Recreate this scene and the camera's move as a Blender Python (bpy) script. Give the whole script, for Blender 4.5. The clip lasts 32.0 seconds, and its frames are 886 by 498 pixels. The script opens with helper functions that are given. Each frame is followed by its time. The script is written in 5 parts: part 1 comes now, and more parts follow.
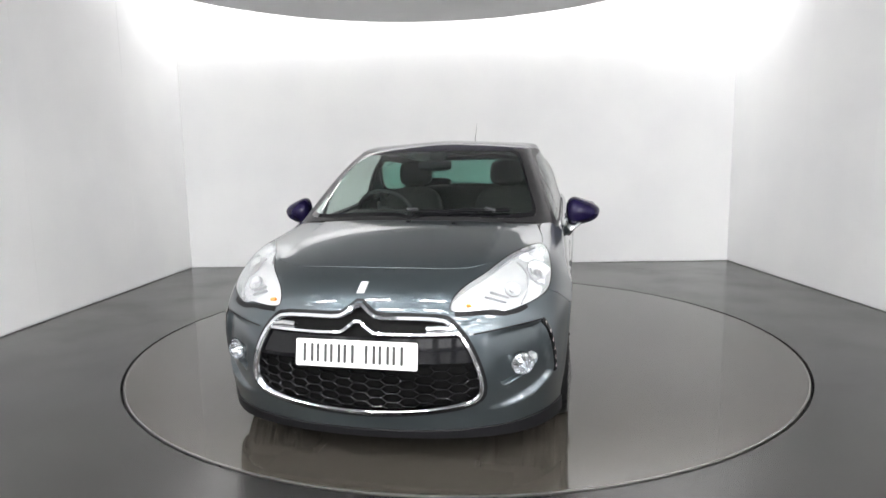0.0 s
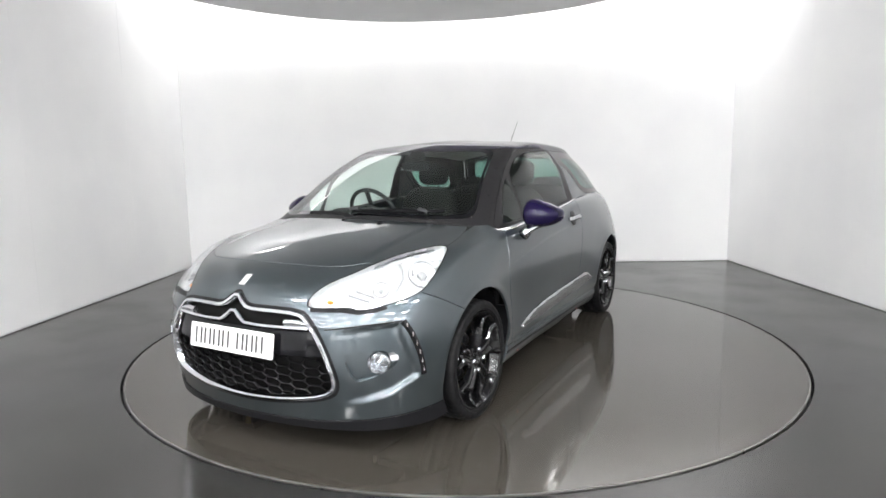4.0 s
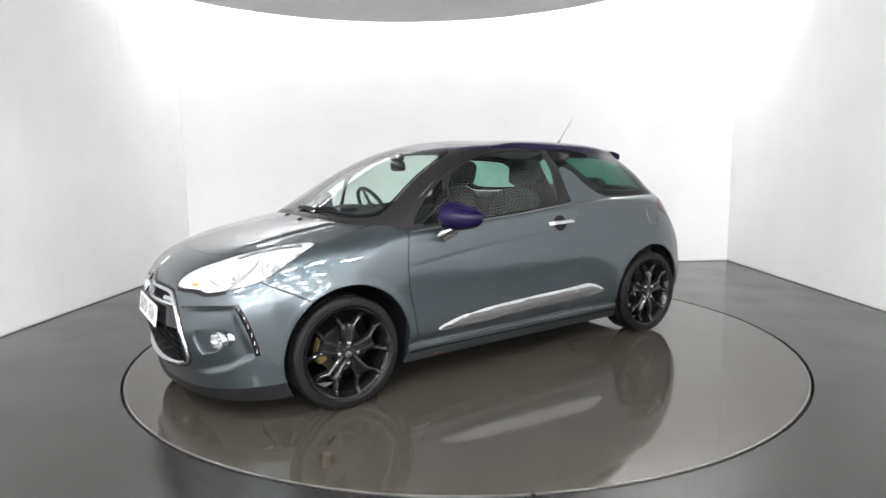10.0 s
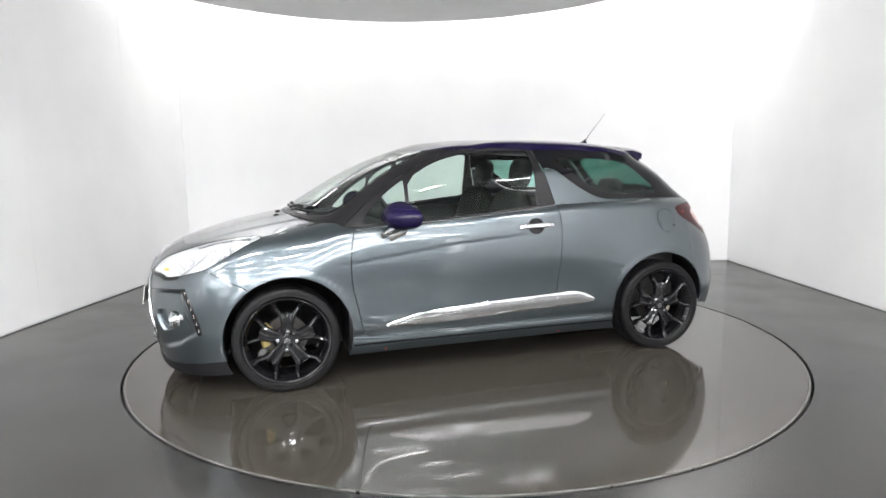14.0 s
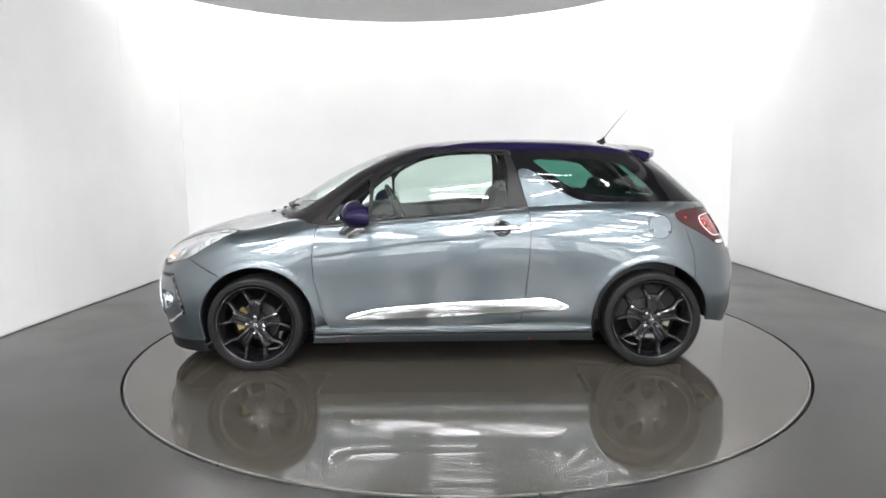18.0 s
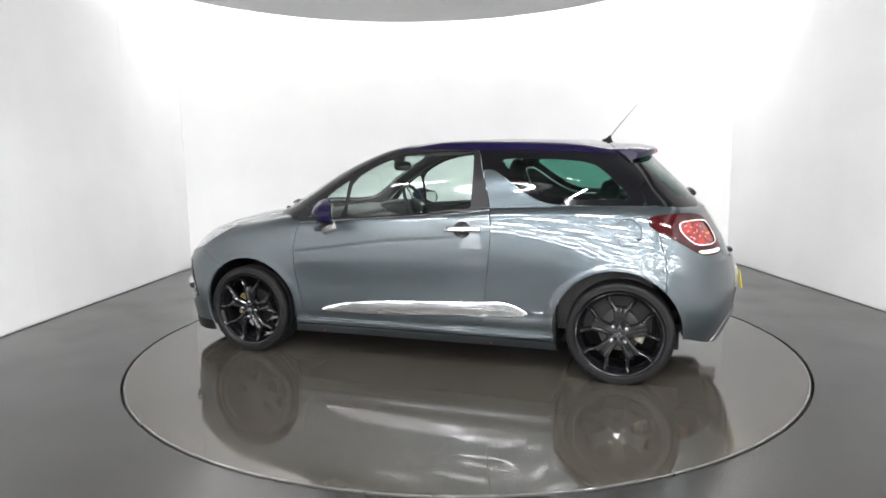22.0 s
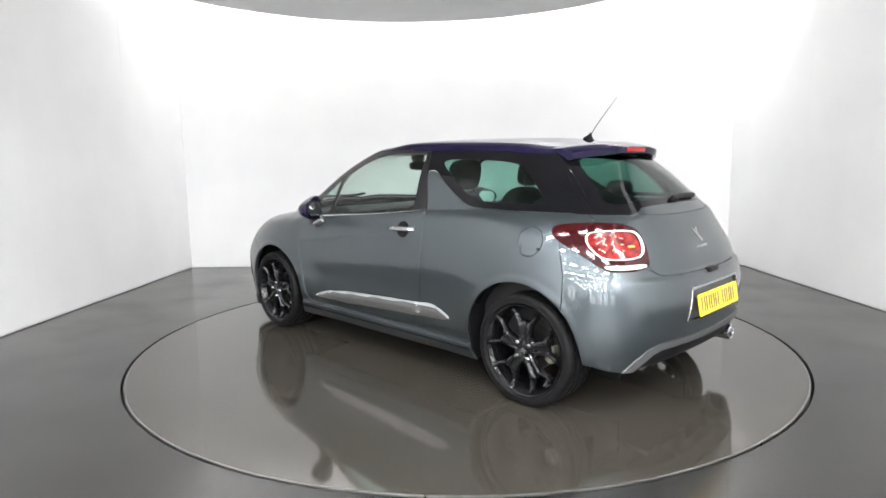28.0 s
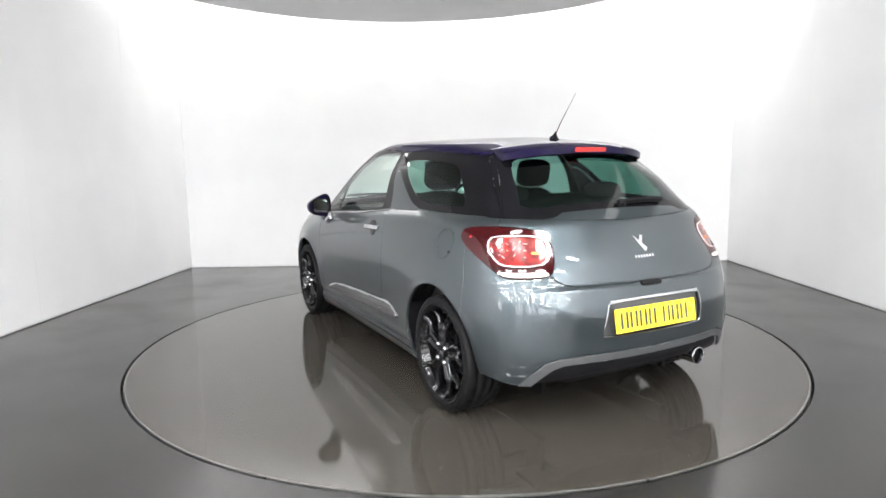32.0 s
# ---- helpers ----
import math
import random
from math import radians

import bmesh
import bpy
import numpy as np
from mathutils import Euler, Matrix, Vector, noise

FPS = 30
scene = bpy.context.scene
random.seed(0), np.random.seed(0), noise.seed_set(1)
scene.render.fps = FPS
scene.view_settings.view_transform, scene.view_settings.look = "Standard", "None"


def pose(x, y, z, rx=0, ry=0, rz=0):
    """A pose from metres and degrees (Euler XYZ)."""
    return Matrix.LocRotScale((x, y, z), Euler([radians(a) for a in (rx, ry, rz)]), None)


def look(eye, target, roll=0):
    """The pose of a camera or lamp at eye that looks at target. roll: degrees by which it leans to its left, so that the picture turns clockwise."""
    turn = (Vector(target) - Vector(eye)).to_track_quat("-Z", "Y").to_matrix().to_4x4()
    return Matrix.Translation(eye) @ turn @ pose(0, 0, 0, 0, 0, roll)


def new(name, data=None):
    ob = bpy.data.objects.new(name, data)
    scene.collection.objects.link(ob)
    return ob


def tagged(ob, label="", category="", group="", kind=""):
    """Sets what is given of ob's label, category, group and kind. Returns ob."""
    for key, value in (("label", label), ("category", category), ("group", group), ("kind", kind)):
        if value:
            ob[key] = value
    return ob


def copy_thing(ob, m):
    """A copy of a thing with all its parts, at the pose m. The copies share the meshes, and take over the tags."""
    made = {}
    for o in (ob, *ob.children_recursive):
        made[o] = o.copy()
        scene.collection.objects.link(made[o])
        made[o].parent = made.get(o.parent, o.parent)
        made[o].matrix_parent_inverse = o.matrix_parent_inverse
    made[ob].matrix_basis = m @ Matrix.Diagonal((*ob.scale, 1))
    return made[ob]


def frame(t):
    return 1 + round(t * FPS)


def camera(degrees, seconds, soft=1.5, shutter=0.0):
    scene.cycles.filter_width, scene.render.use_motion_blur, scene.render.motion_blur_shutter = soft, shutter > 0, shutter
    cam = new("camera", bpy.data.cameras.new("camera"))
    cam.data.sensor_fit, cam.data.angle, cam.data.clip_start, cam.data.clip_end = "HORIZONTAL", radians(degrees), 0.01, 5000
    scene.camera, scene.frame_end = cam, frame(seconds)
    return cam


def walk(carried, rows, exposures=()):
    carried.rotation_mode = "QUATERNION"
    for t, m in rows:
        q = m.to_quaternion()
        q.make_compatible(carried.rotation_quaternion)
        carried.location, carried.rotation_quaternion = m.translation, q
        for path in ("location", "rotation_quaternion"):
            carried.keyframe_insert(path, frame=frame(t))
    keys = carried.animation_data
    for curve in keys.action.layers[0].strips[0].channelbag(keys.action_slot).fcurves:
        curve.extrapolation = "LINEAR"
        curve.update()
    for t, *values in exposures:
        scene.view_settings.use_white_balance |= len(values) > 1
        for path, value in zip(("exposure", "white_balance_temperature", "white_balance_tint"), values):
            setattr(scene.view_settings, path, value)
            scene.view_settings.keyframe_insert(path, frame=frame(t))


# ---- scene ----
# turntable centre is the origin of the world; the camera stands still on the -y side
cam = camera(71.88, 32.0, soft=1.6)
EYE = (0.0, -4.46, 1.272)
CAM_POSE = pose(*EYE, 90 - 7.914, 0, 1.609) @ pose(0, 0, 0, 0, 0, -0.957)
walk(cam, [(0.0, CAM_POSE), (32.0, CAM_POSE)], exposures=((0.0, 0.06), (4.0, 0.18), (12.0, 0.36), (32.0, 0.38)))


def turn(t):
    """The turntable's angle in degrees; the car's nose points that way."""
    return -100.40 - 4.386 * t


# ---- light ----
world = bpy.data.worlds.new("world")
scene.world = world
world.use_nodes = True
world.node_tree.nodes["Background"].inputs[0].default_value = (1.0, 0.98, 0.95, 1)
world.node_tree.nodes["Background"].inputs[1].default_value = 0.05


def area(name, m, sx, sy, watts, colour=(1, 1, 1)):
    lamp = bpy.data.lights.new(name, "AREA")
    lamp.shape, lamp.size, lamp.size_y, lamp.energy, lamp.color = "RECTANGLE", sx, sy, watts, colour
    ob = new(name, lamp)
    ob.matrix_world = m
    return ob


# ---- materials ----
def material(name, colour, rough=0.5, metal=0.0, coat=0.0, coat_rough=0.03, **more):
    m = bpy.data.materials.new(name)
    m.use_nodes = True
    b = m.node_tree.nodes["Principled BSDF"]
    b.inputs["Base Color"].default_value = (*colour, 1)
    b.inputs["Roughness"].default_value = rough
    b.inputs["Metallic"].default_value = metal
    b.inputs["Coat Weight"].default_value = coat
    b.inputs["Coat Roughness"].default_value = coat_rough
    for key, value in more.items():
        b.inputs[key.replace("_", " ")].default_value = value
    return m


def nodes_of(m):
    tree = m.node_tree
    return tree.nodes, tree.links, tree.nodes["Principled BSDF"]


def noisy(m, scale, low, high, socket="Roughness", detail=5.0, stretch=(1, 1, 1)):
    """Vary one value of a material by noise in object space."""
    nodes, links, b = nodes_of(m)
    co, mp, nz, mr = (nodes.new(k) for k in ("ShaderNodeTexCoord", "ShaderNodeMapping", "ShaderNodeTexNoise", "ShaderNodeMapRange"))
    mp.inputs["Scale"].default_value = stretch
    nz.inputs["Scale"].default_value, nz.inputs["Detail"].default_value = scale, detail
    mr.interpolation_type = "SMOOTHSTEP"
    mr.inputs["From Min"].default_value, mr.inputs["From Max"].default_value = 0.2, 0.8
    mr.inputs["To Min"].default_value, mr.inputs["To Max"].default_value = low, high
    links.new(co.outputs["Object"], mp.inputs["Vector"])
    links.new(mp.outputs["Vector"], nz.inputs["Vector"])
    links.new(nz.outputs["Fac"], mr.inputs["Value"])
    links.new(mr.outputs["Result"], b.inputs[socket])
    return m


def mottled(m, scale, one, two, detail=6.0, low=0.25, high=0.75, stretch=(1, 1, 1)):
    """Mix two colours by noise in object space."""
    nodes, links, b = nodes_of(m)
    co, mp, nz, mr, mx = (nodes.new(k) for k in ("ShaderNodeTexCoord", "ShaderNodeMapping", "ShaderNodeTexNoise", "ShaderNodeMapRange", "ShaderNodeMix"))
    mp.inputs["Scale"].default_value = stretch
    nz.inputs["Scale"].default_value, nz.inputs["Detail"].default_value = scale, detail
    mr.interpolation_type = "SMOOTHSTEP"
    mr.inputs["From Min"].default_value, mr.inputs["From Max"].default_value = low, high
    mx.data_type = "RGBA"
    mx.inputs["A"].default_value, mx.inputs["B"].default_value = (*one, 1), (*two, 1)
    links.new(co.outputs["Object"], mp.inputs["Vector"])
    links.new(mp.outputs["Vector"], nz.inputs["Vector"])
    links.new(nz.outputs["Fac"], mr.inputs["Value"])
    links.new(mr.outputs["Result"], mx.inputs["Factor"])
    links.new(mx.outputs["Result"], b.inputs["Base Color"])
    return m


def bumped(m, scale, strength, distance=0.002, detail=4.0, stretch=(1, 1, 1)):
    nodes, links, b = nodes_of(m)
    co, mp, nz, bp = (nodes.new(k) for k in ("ShaderNodeTexCoord", "ShaderNodeMapping", "ShaderNodeTexNoise", "ShaderNodeBump"))
    mp.inputs["Scale"].default_value = stretch
    nz.inputs["Scale"].default_value, nz.inputs["Detail"].default_value = scale, detail
    bp.inputs["Strength"].default_value, bp.inputs["Distance"].default_value = strength, distance
    links.new(co.outputs["Object"], mp.inputs["Vector"])
    links.new(mp.outputs["Vector"], nz.inputs["Vector"])
    links.new(nz.outputs["Fac"], bp.inputs["Height"])
    links.new(bp.outputs["Normal"], b.inputs["Normal"])
    return m


WALL = bumped(noisy(mottled(material("white_wall_panel", (0.8, 0.8, 0.8), 0.55), 1.3, (0.78, 0.78, 0.79), (0.83, 0.83, 0.83)), 2.0, 0.45, 0.62), 3.0, 0.1, 0.01)
CEIL = mottled(material("white_ceiling_paint", (0.8, 0.8, 0.8), 0.8), 2.0, (0.82, 0.82, 0.82), (0.86, 0.86, 0.86))
FLOOR = noisy(mottled(material("grey_floor_paint", (0.06, 0.06, 0.06), 0.2, Specular_IOR_Level=0.5), 1.2, (0.015, 0.0144, 0.0136), (0.022, 0.0211, 0.0198), 3.0), 1.6, 0.13, 0.28, "Roughness", 6.0)
TABLE = noisy(mottled(material("turntable_resin", (0.06, 0.056, 0.05), 0.06, Specular_IOR_Level=0.72), 1.0, (0.038, 0.034, 0.0285), (0.047, 0.042, 0.0355), 3.0), 2.5, 0.035, 0.11, "Roughness", 5.0)
GAP = material("dark_gap", (0.015, 0.015, 0.015), 0.8)
STEEL = noisy(material("worn_steel_rim", (0.30, 0.29, 0.28), 0.35, 1.0), 20.0, 0.25, 0.5)


# ---- mesh tools ----
def mesh_object(name, verts, faces, mat, parent=None, label="", smooth=True, normals=None, at=None):
    me = bpy.data.meshes.new(name)
    me.from_pydata([tuple(v) for v in verts], [], faces)
    me.update()
    if smooth:
        me.polygons.foreach_set("use_smooth", [True] * len(me.polygons))
    if normals is not None:
        me.normals_split_custom_set_from_vertices([tuple(n) for n in normals])
    for one in (mat if isinstance(mat, (list, tuple)) else (mat,)):
        me.materials.append(one)
    ob = new(name, me)
    if parent is not None:
        ob.parent = parent
    if at is not None:
        ob.matrix_basis = at
    if label:
        ob["label"] = label
    return ob


def part(name, bm, mat, parent=None, label="", smooth=False, at=None, sharp=35):
    """Link a bmesh as one mesh object."""
    me = bpy.data.meshes.new(name)
    bmesh.ops.recalc_face_normals(bm, faces=bm.faces)
    if smooth:
        for f in bm.faces:
            f.smooth = True
        for e in bm.edges:
            if len(e.link_faces) == 2 and e.calc_face_angle(0) > radians(sharp):
                e.smooth = False
    bm.to_mesh(me)
    bm.free()
    for one in (mat if isinstance(mat, (list, tuple)) else (mat,)):
        me.materials.append(one)
    ob = new(name, me)
    if parent is not None:
        ob.parent = parent
    if at is not None:
        ob.matrix_basis = at
    if label:
        ob["label"] = label
    return ob


def box(bm, x0, x1, y0, y1, z0, z1, bevel=0.0, m=None):
    """Add a box, with bevelled edges where asked."""
    made = bmesh.ops.create_cube(bm, size=1)["verts"]
    for v in made:
        v.co = Vector(((x0 + x1) / 2 + v.co.x * (x1 - x0), (y0 + y1) / 2 + v.co.y * (y1 - y0), (z0 + z1) / 2 + v.co.z * (z1 - z0)))
    if bevel:
        edges = list({e for v in made for e in v.link_edges})
        res = bmesh.ops.bevel(bm, geom=edges, offset=bevel, segments=2, profile=0.5, affect="EDGES")
        made = list({v for f in res["faces"] for v in f.verts} | {v for v in made if v.is_valid})
    if m is not None:
        for v in made:
            v.co = m @ v.co
    return bm


def lathe(profile, n=48, axis="z", arc=360.0, closed=False):
    """Verts and faces of a profile of (radius, height) turned about an axis."""
    full = arc >= 360
    k = n if full else n + 1
    verts, faces = [], []
    for i in range(k):
        a = radians(arc) * i / n
        for r, h in profile:
            p = (r * math.cos(a), r * math.sin(a), h)
            verts.append(p if axis == "z" else (p[0], p[2], p[1]) if axis == "y" else (p[2], p[0], p[1]))
    m = len(profile)
    for i in range(n):
        j = (i + 1) % k
        for q in range(m if closed else m - 1):
            q2 = (q + 1) % m
            f = (i * m + q, j * m + q, j * m + q2, i * m + q2)
            faces.append(f if axis != "y" else f[::-1])
    return verts, faces


def sweep(path, section, ups, closed=False):
    """Carry a closed section of (side, up) offsets along a path; ups: the up direction at each point."""
    path = [Vector(p) for p in path]
    n, k = len(path), len(section)
    verts, faces = [], []
    for i, p in enumerate(path):
        a = path[(i - 1) % n] if closed or i else path[0]
        b = path[(i + 1) % n] if closed or i < n - 1 else path[-1]
        t = (b - a).normalized()
        up = Vector(ups[i]) if len(ups) == n else Vector(ups[0])
        side = t.cross(up).normalized()
        up = side.cross(t).normalized()
        for s, u in section:
            verts.append(p + side * s + up * u)
    for i in range(n if closed else n - 1):
        j = (i + 1) % n
        for q in range(k):
            r = (q + 1) % k
            faces.append((i * k + q, j * k + q, j * k + r, i * k + r))
    if not closed:
        faces.append(tuple(range(k)))
        faces.append(tuple((n - 1) * k + q for q in range(k - 1, -1, -1)))
    return verts, faces


def ring_section(r, n=8, sx=1.0, sy=1.0):
    return [(r * sx * math.cos(2 * math.pi * i / n), r * sy * math.sin(2 * math.pi * i / n)) for i in range(n)]


# ---- the studio ----
RADIUS = 2.258
FL, BL, BR, FR = (-3.753, -6.0), (-3.465, 3.245), (3.392, 3.310), (3.796, -6.0)
WALL_H = 3.6


def wall(name, a, b, label, seams, z0=0.0, z1=WALL_H, thick=0.12):
    d = Vector((b[0] - a[0], b[1] - a[1], 0))
    long = d.length
    ang = math.degrees(math.atan2(d.y, d.x))
    bm = bmesh.new()
    box(bm, 0, long, 0.012, thick, z0, z1)
    body = tagged(part(name, bm, WALL, at=pose(a[0], a[1], 0, 0, 0, ang)), label, "wall", "", "structure")
    cuts = [0.0] + sorted(seams) + [long]
    for u, w in zip(cuts, cuts[1:]):
        bm = bmesh.new()
        box(bm, u + .0004, w - .0004, 0, .012, z0 + .012, z1, .0008)
        part("panel", bm, WALL, body)
    return body


wall("wall_back", BL, BR, "plain white studio wall washed by light from above", ())
wall("wall_left", FL, BL, "plain white panelled studio side wall", (1.20, 2.50, 3.80, 5.10, 6.50, 8.02))
wall("wall_right", BR, FR, "plain white panelled studio side wall", (1.50, 2.48, 3.70, 5.20, 6.70, 8.10))

# floor: one sheet with a round hole for the turntable
N = 96
verts, faces = [], []
HOLE = RADIUS + 0.015
corners = [Vector((9, 5)), Vector((-9, 5)), Vector((-9, -22)), Vector((9, -22))]


def to_edge(a):
    """Where a ray from the centre leaves the floor's rectangle."""
    c, s = math.cos(a), math.sin(a)
    k = min((9 / abs(c)) if abs(c) > 1e-6 else 1e9, (5 / s if s > 1e-6 else 22 / -s if s < -1e-6 else 1e9))
    return (c * k, s * k)


angles = sorted([2 * math.pi * i / N for i in range(N)] + [math.atan2(c.y, c.x) % (2 * math.pi) for c in corners])
for a in angles:
    e = to_edge(a)
    verts += [(HOLE * math.cos(a), HOLE * math.sin(a), -0.06), (HOLE * math.cos(a), HOLE * math.sin(a), 0), (3.2 * math.cos(a), 3.2 * math.sin(a), 0), (e[0], e[1], 0)]
n = len(angles)
for i in range(n):
    j = (i + 1) % n
    for q in range(3):
        faces.append((i * 4 + q, i * 4 + q + 1, j * 4 + q + 1, j * 4 + q))
floor = tagged(mesh_object("floor", verts, faces, FLOOR, smooth=False), "smooth glossy dark grey painted studio floor", "floor", "", "structure")

# turntable: a disc with a thin steel rim, turning with the car
turntable = tagged(new("turntable"), "large round glossy grey-brown turntable set in floor", "turntable")
v, f = lathe([(0.001, 0.0), (1.2, 0.0), (RADIUS - 0.012, 0.0)], 128)
mesh_object("disc", v, f, TABLE, turntable, smooth=False)
v, f = lathe([(RADIUS - 0.0118, 0.0002), (RADIUS - 0.006, 0.0004), (RADIUS - 0.002, -0.002), (RADIUS - 0.001, -0.05)], 160)
mesh_object("rim", v, f, STEEL, turntable, "worn bare steel rim", smooth=False)
v, f = lathe([(RADIUS + 0.3, -0.055), (0.3, -0.055)], 64)
tagged(mesh_object("turntable_pit", v, f, GAP), "dark pit under the turntable edge", "pit", "", "structure")

# the hanging disc over the turntable
v, f = lathe([(0.001, 2.86), (2.70, 2.86), (2.725, 2.872), (2.73, 2.90), (2.73, 2.98), (0.001, 2.98)], 128)
tagged(mesh_object("ceiling_disc", v, f, CEIL, smooth=False, at=pose(-0.36, 0, 0)), "round white suspended ceiling disc with thin edge", "ceiling disc", "", "structure")

# cove lamps above the hanging disc, washing the walls
area("cove_lamp", look((0, 2.86, 3.5), (0, 3.3, 0.9)), 6.8, 0.2, 75, (1.0, 0.99, 0.98))
area("cove_lamp", look((-2.95, -0.1, 3.5), (-3.45, -0.1, 1.6)), 6.4, 0.3, 8, (1.0, 0.99, 0.98))
area("cove_lamp", look((2.9, -0.1, 3.5), (3.4, -0.1, 1.6)), 6.4, 0.3, 8, (1.0, 0.99, 0.98))

# spots over the wall tops; the unseen pair at y -1.5 is added fill
for x, y, tx, ty in ((-1.75, 2.95, -1.75, 3.4), (2.95, 2.55, 3.38, 2.55), (2.95, -1.5, 3.6, -1.5), (-2.95, -1.5, -3.6, -1.5)):
    spot = bpy.data.lights.new("wall_spot", "SPOT")
    spot.energy, spot.spot_size, spot.spot_blend, spot.shadow_soft_size = 6 if y > 0 else 25, radians(95), 1.0, 0.2
    ob = new("wall_spot", spot)
    ob.matrix_world = look((x, y, 3.45), (tx, ty, 2.4 if y > 0 else 1.6))

# the hall behind the camera: grey walls and roof, rows of ceiling lamps
HALL = mottled(material("hall_wall_paint", (0.8, 0.8, 0.8), 0.7), 0.6, (0.40, 0.40, 0.41), (0.46, 0.46, 0.46))
for name, x0, x1, y0, y1, z0, z1, label in (("hall_wall_1", -9.1, -9, -22, 5, 0, 4.6, "plain grey hall wall"), ("hall_wall_2", 9, 9.1, -22, 5, 0, 4.6, "plain grey hall wall"), ("hall_wall_3", -9, 9, -22.1, -22, 0, 4.6, "plain grey hall wall"),
                                            ("hall_wall_4", -9, 9, 5, 5.1, 0, 4.6, "plain grey hall wall"), ("hall_ceiling", -9.1, 9.1, -22.1, 5.1, 4.6, 4.7, "pale grey hall ceiling")):
    bm = bmesh.new()
    box(bm, x0, x1, y0, y1, z0, z1)
    tagged(part(name, bm, HALL), label, "ceiling" if "ceiling" in name else "wall", "", "structure")
DAY = material("daylight_behind_glass", (1, 1, 1), 0.5, Emission_Color=(0.98, 0.99, 1.0, 1), Emission_Strength=3.2)
FRAME_GREY = material("window_frame_grey", (0.35, 0.36, 0.37), 0.4)
# unseen windows, after rectangles mirrored in the paint; more added to brighten the car
for k, at in enumerate([pose(x, -21.98, 2.2) for x in (-5.2, -1.6, 2.0, 5.6)] + [pose(8.98, y, 2.2, 0, 0, 90) for y in (-9.0, -12.8)] + [pose(-8.98, y, 2.2, 0, 0, -90) for y in (-9.4, -13.2)]):
    window = tagged(new(f"window_{k + 1}"), "large bright hall window in grey frame", "window", "", "structure")
    window.matrix_basis = at
    bm = bmesh.new()
    box(bm, -1.25, 1.25, 0, .01, -1.3, 1.3)
    part("glow_pane", bm, DAY, window, "pane bright with daylight")
    for x0, x1, z0, z1 in ((-1.35, -1.25, -1.4, 1.4), (1.25, 1.35, -1.4, 1.4), (-1.25, 1.25, -1.4, -1.3), (-1.25, 1.25, 1.3, 1.4), (-.03, .03, -1.3, 1.3)):
        bm = bmesh.new()
        box(bm, x0, x1, 0, .06, z0, z1, .005)
        part("frame_bar", bm, FRAME_GREY, window)
TUBE = material("lamp_glow", (1, 1, 1), 0.4, Emission_Color=(1.0, 1.0, 1.0, 1), Emission_Strength=150.0)
# glowing ceiling panels, unseen, added to fill the car's upper sides with soft light
FILL_GLOW = material("fill_panel_glow", (1, 1, 1), 0.5, Emission_Color=(0.97, 0.98, 1.0, 1), Emission_Strength=1.2)
for k, (x, y) in enumerate([(x, y) for y in (-8.2, -14.5) for x in (-6.0, 0.0, 6.0)]):
    fill_panel = tagged(new(f"window_{k + 20}"), "unseen glowing fill panel in hall ceiling", "window", "", "structure")
    fill_panel.matrix_basis = pose(x, y, 4.58)
    bm = bmesh.new()
    box(bm, -2.3, 2.3, -2.5, 2.5, 0, .015)
    part("glow_pane", bm, FILL_GLOW, fill_panel, "glowing pane of the fill panel")
    for x0, x1, y0, y1 in ((-2.36, -2.3, -2.56, 2.56), (2.3, 2.36, -2.56, 2.56), (-2.3, 2.3, -2.56, -2.5), (-2.3, 2.3, 2.5, 2.56), (-.02, .02, -2.5, 2.5)):
        bm = bmesh.new()
        box(bm, x0, x1, y0, y1, -.04, .014)
        part("frame_bar", bm, FRAME_GREY, fill_panel)
CASE = material("lamp_case", (0.7, 0.7, 0.7), 0.5)
first = None
for row in range(10):
    for col in range(-4, 5):
        at = pose(col * 1.75, -3.9 - row * 1.75, 4.15)
        if first is None:
            first = tagged(new("ceiling_lamp"), "white hall ceiling lamp with glowing diffuser", "lamp", "hall ceiling lamps")
            first.matrix_basis = at
            bm = bmesh.new()
            box(bm, -.52, .52, -.11, .11, 0, .07, .01)
            part("case", bm, CASE, first)
            bm = bmesh.new()
            box(bm, -.42, .42, -.065, .065, -.012, -.002)
            part("diffuser", bm, TUBE, first, "glowing diffuser")
            for x in (-.32, .32):
                bm = bmesh.new()
                box(bm, x - .01, x + .01, -.01, .01, .07, .4)
                part("hanger", bm, CASE, first)
        else:
            copy_thing(first, at)


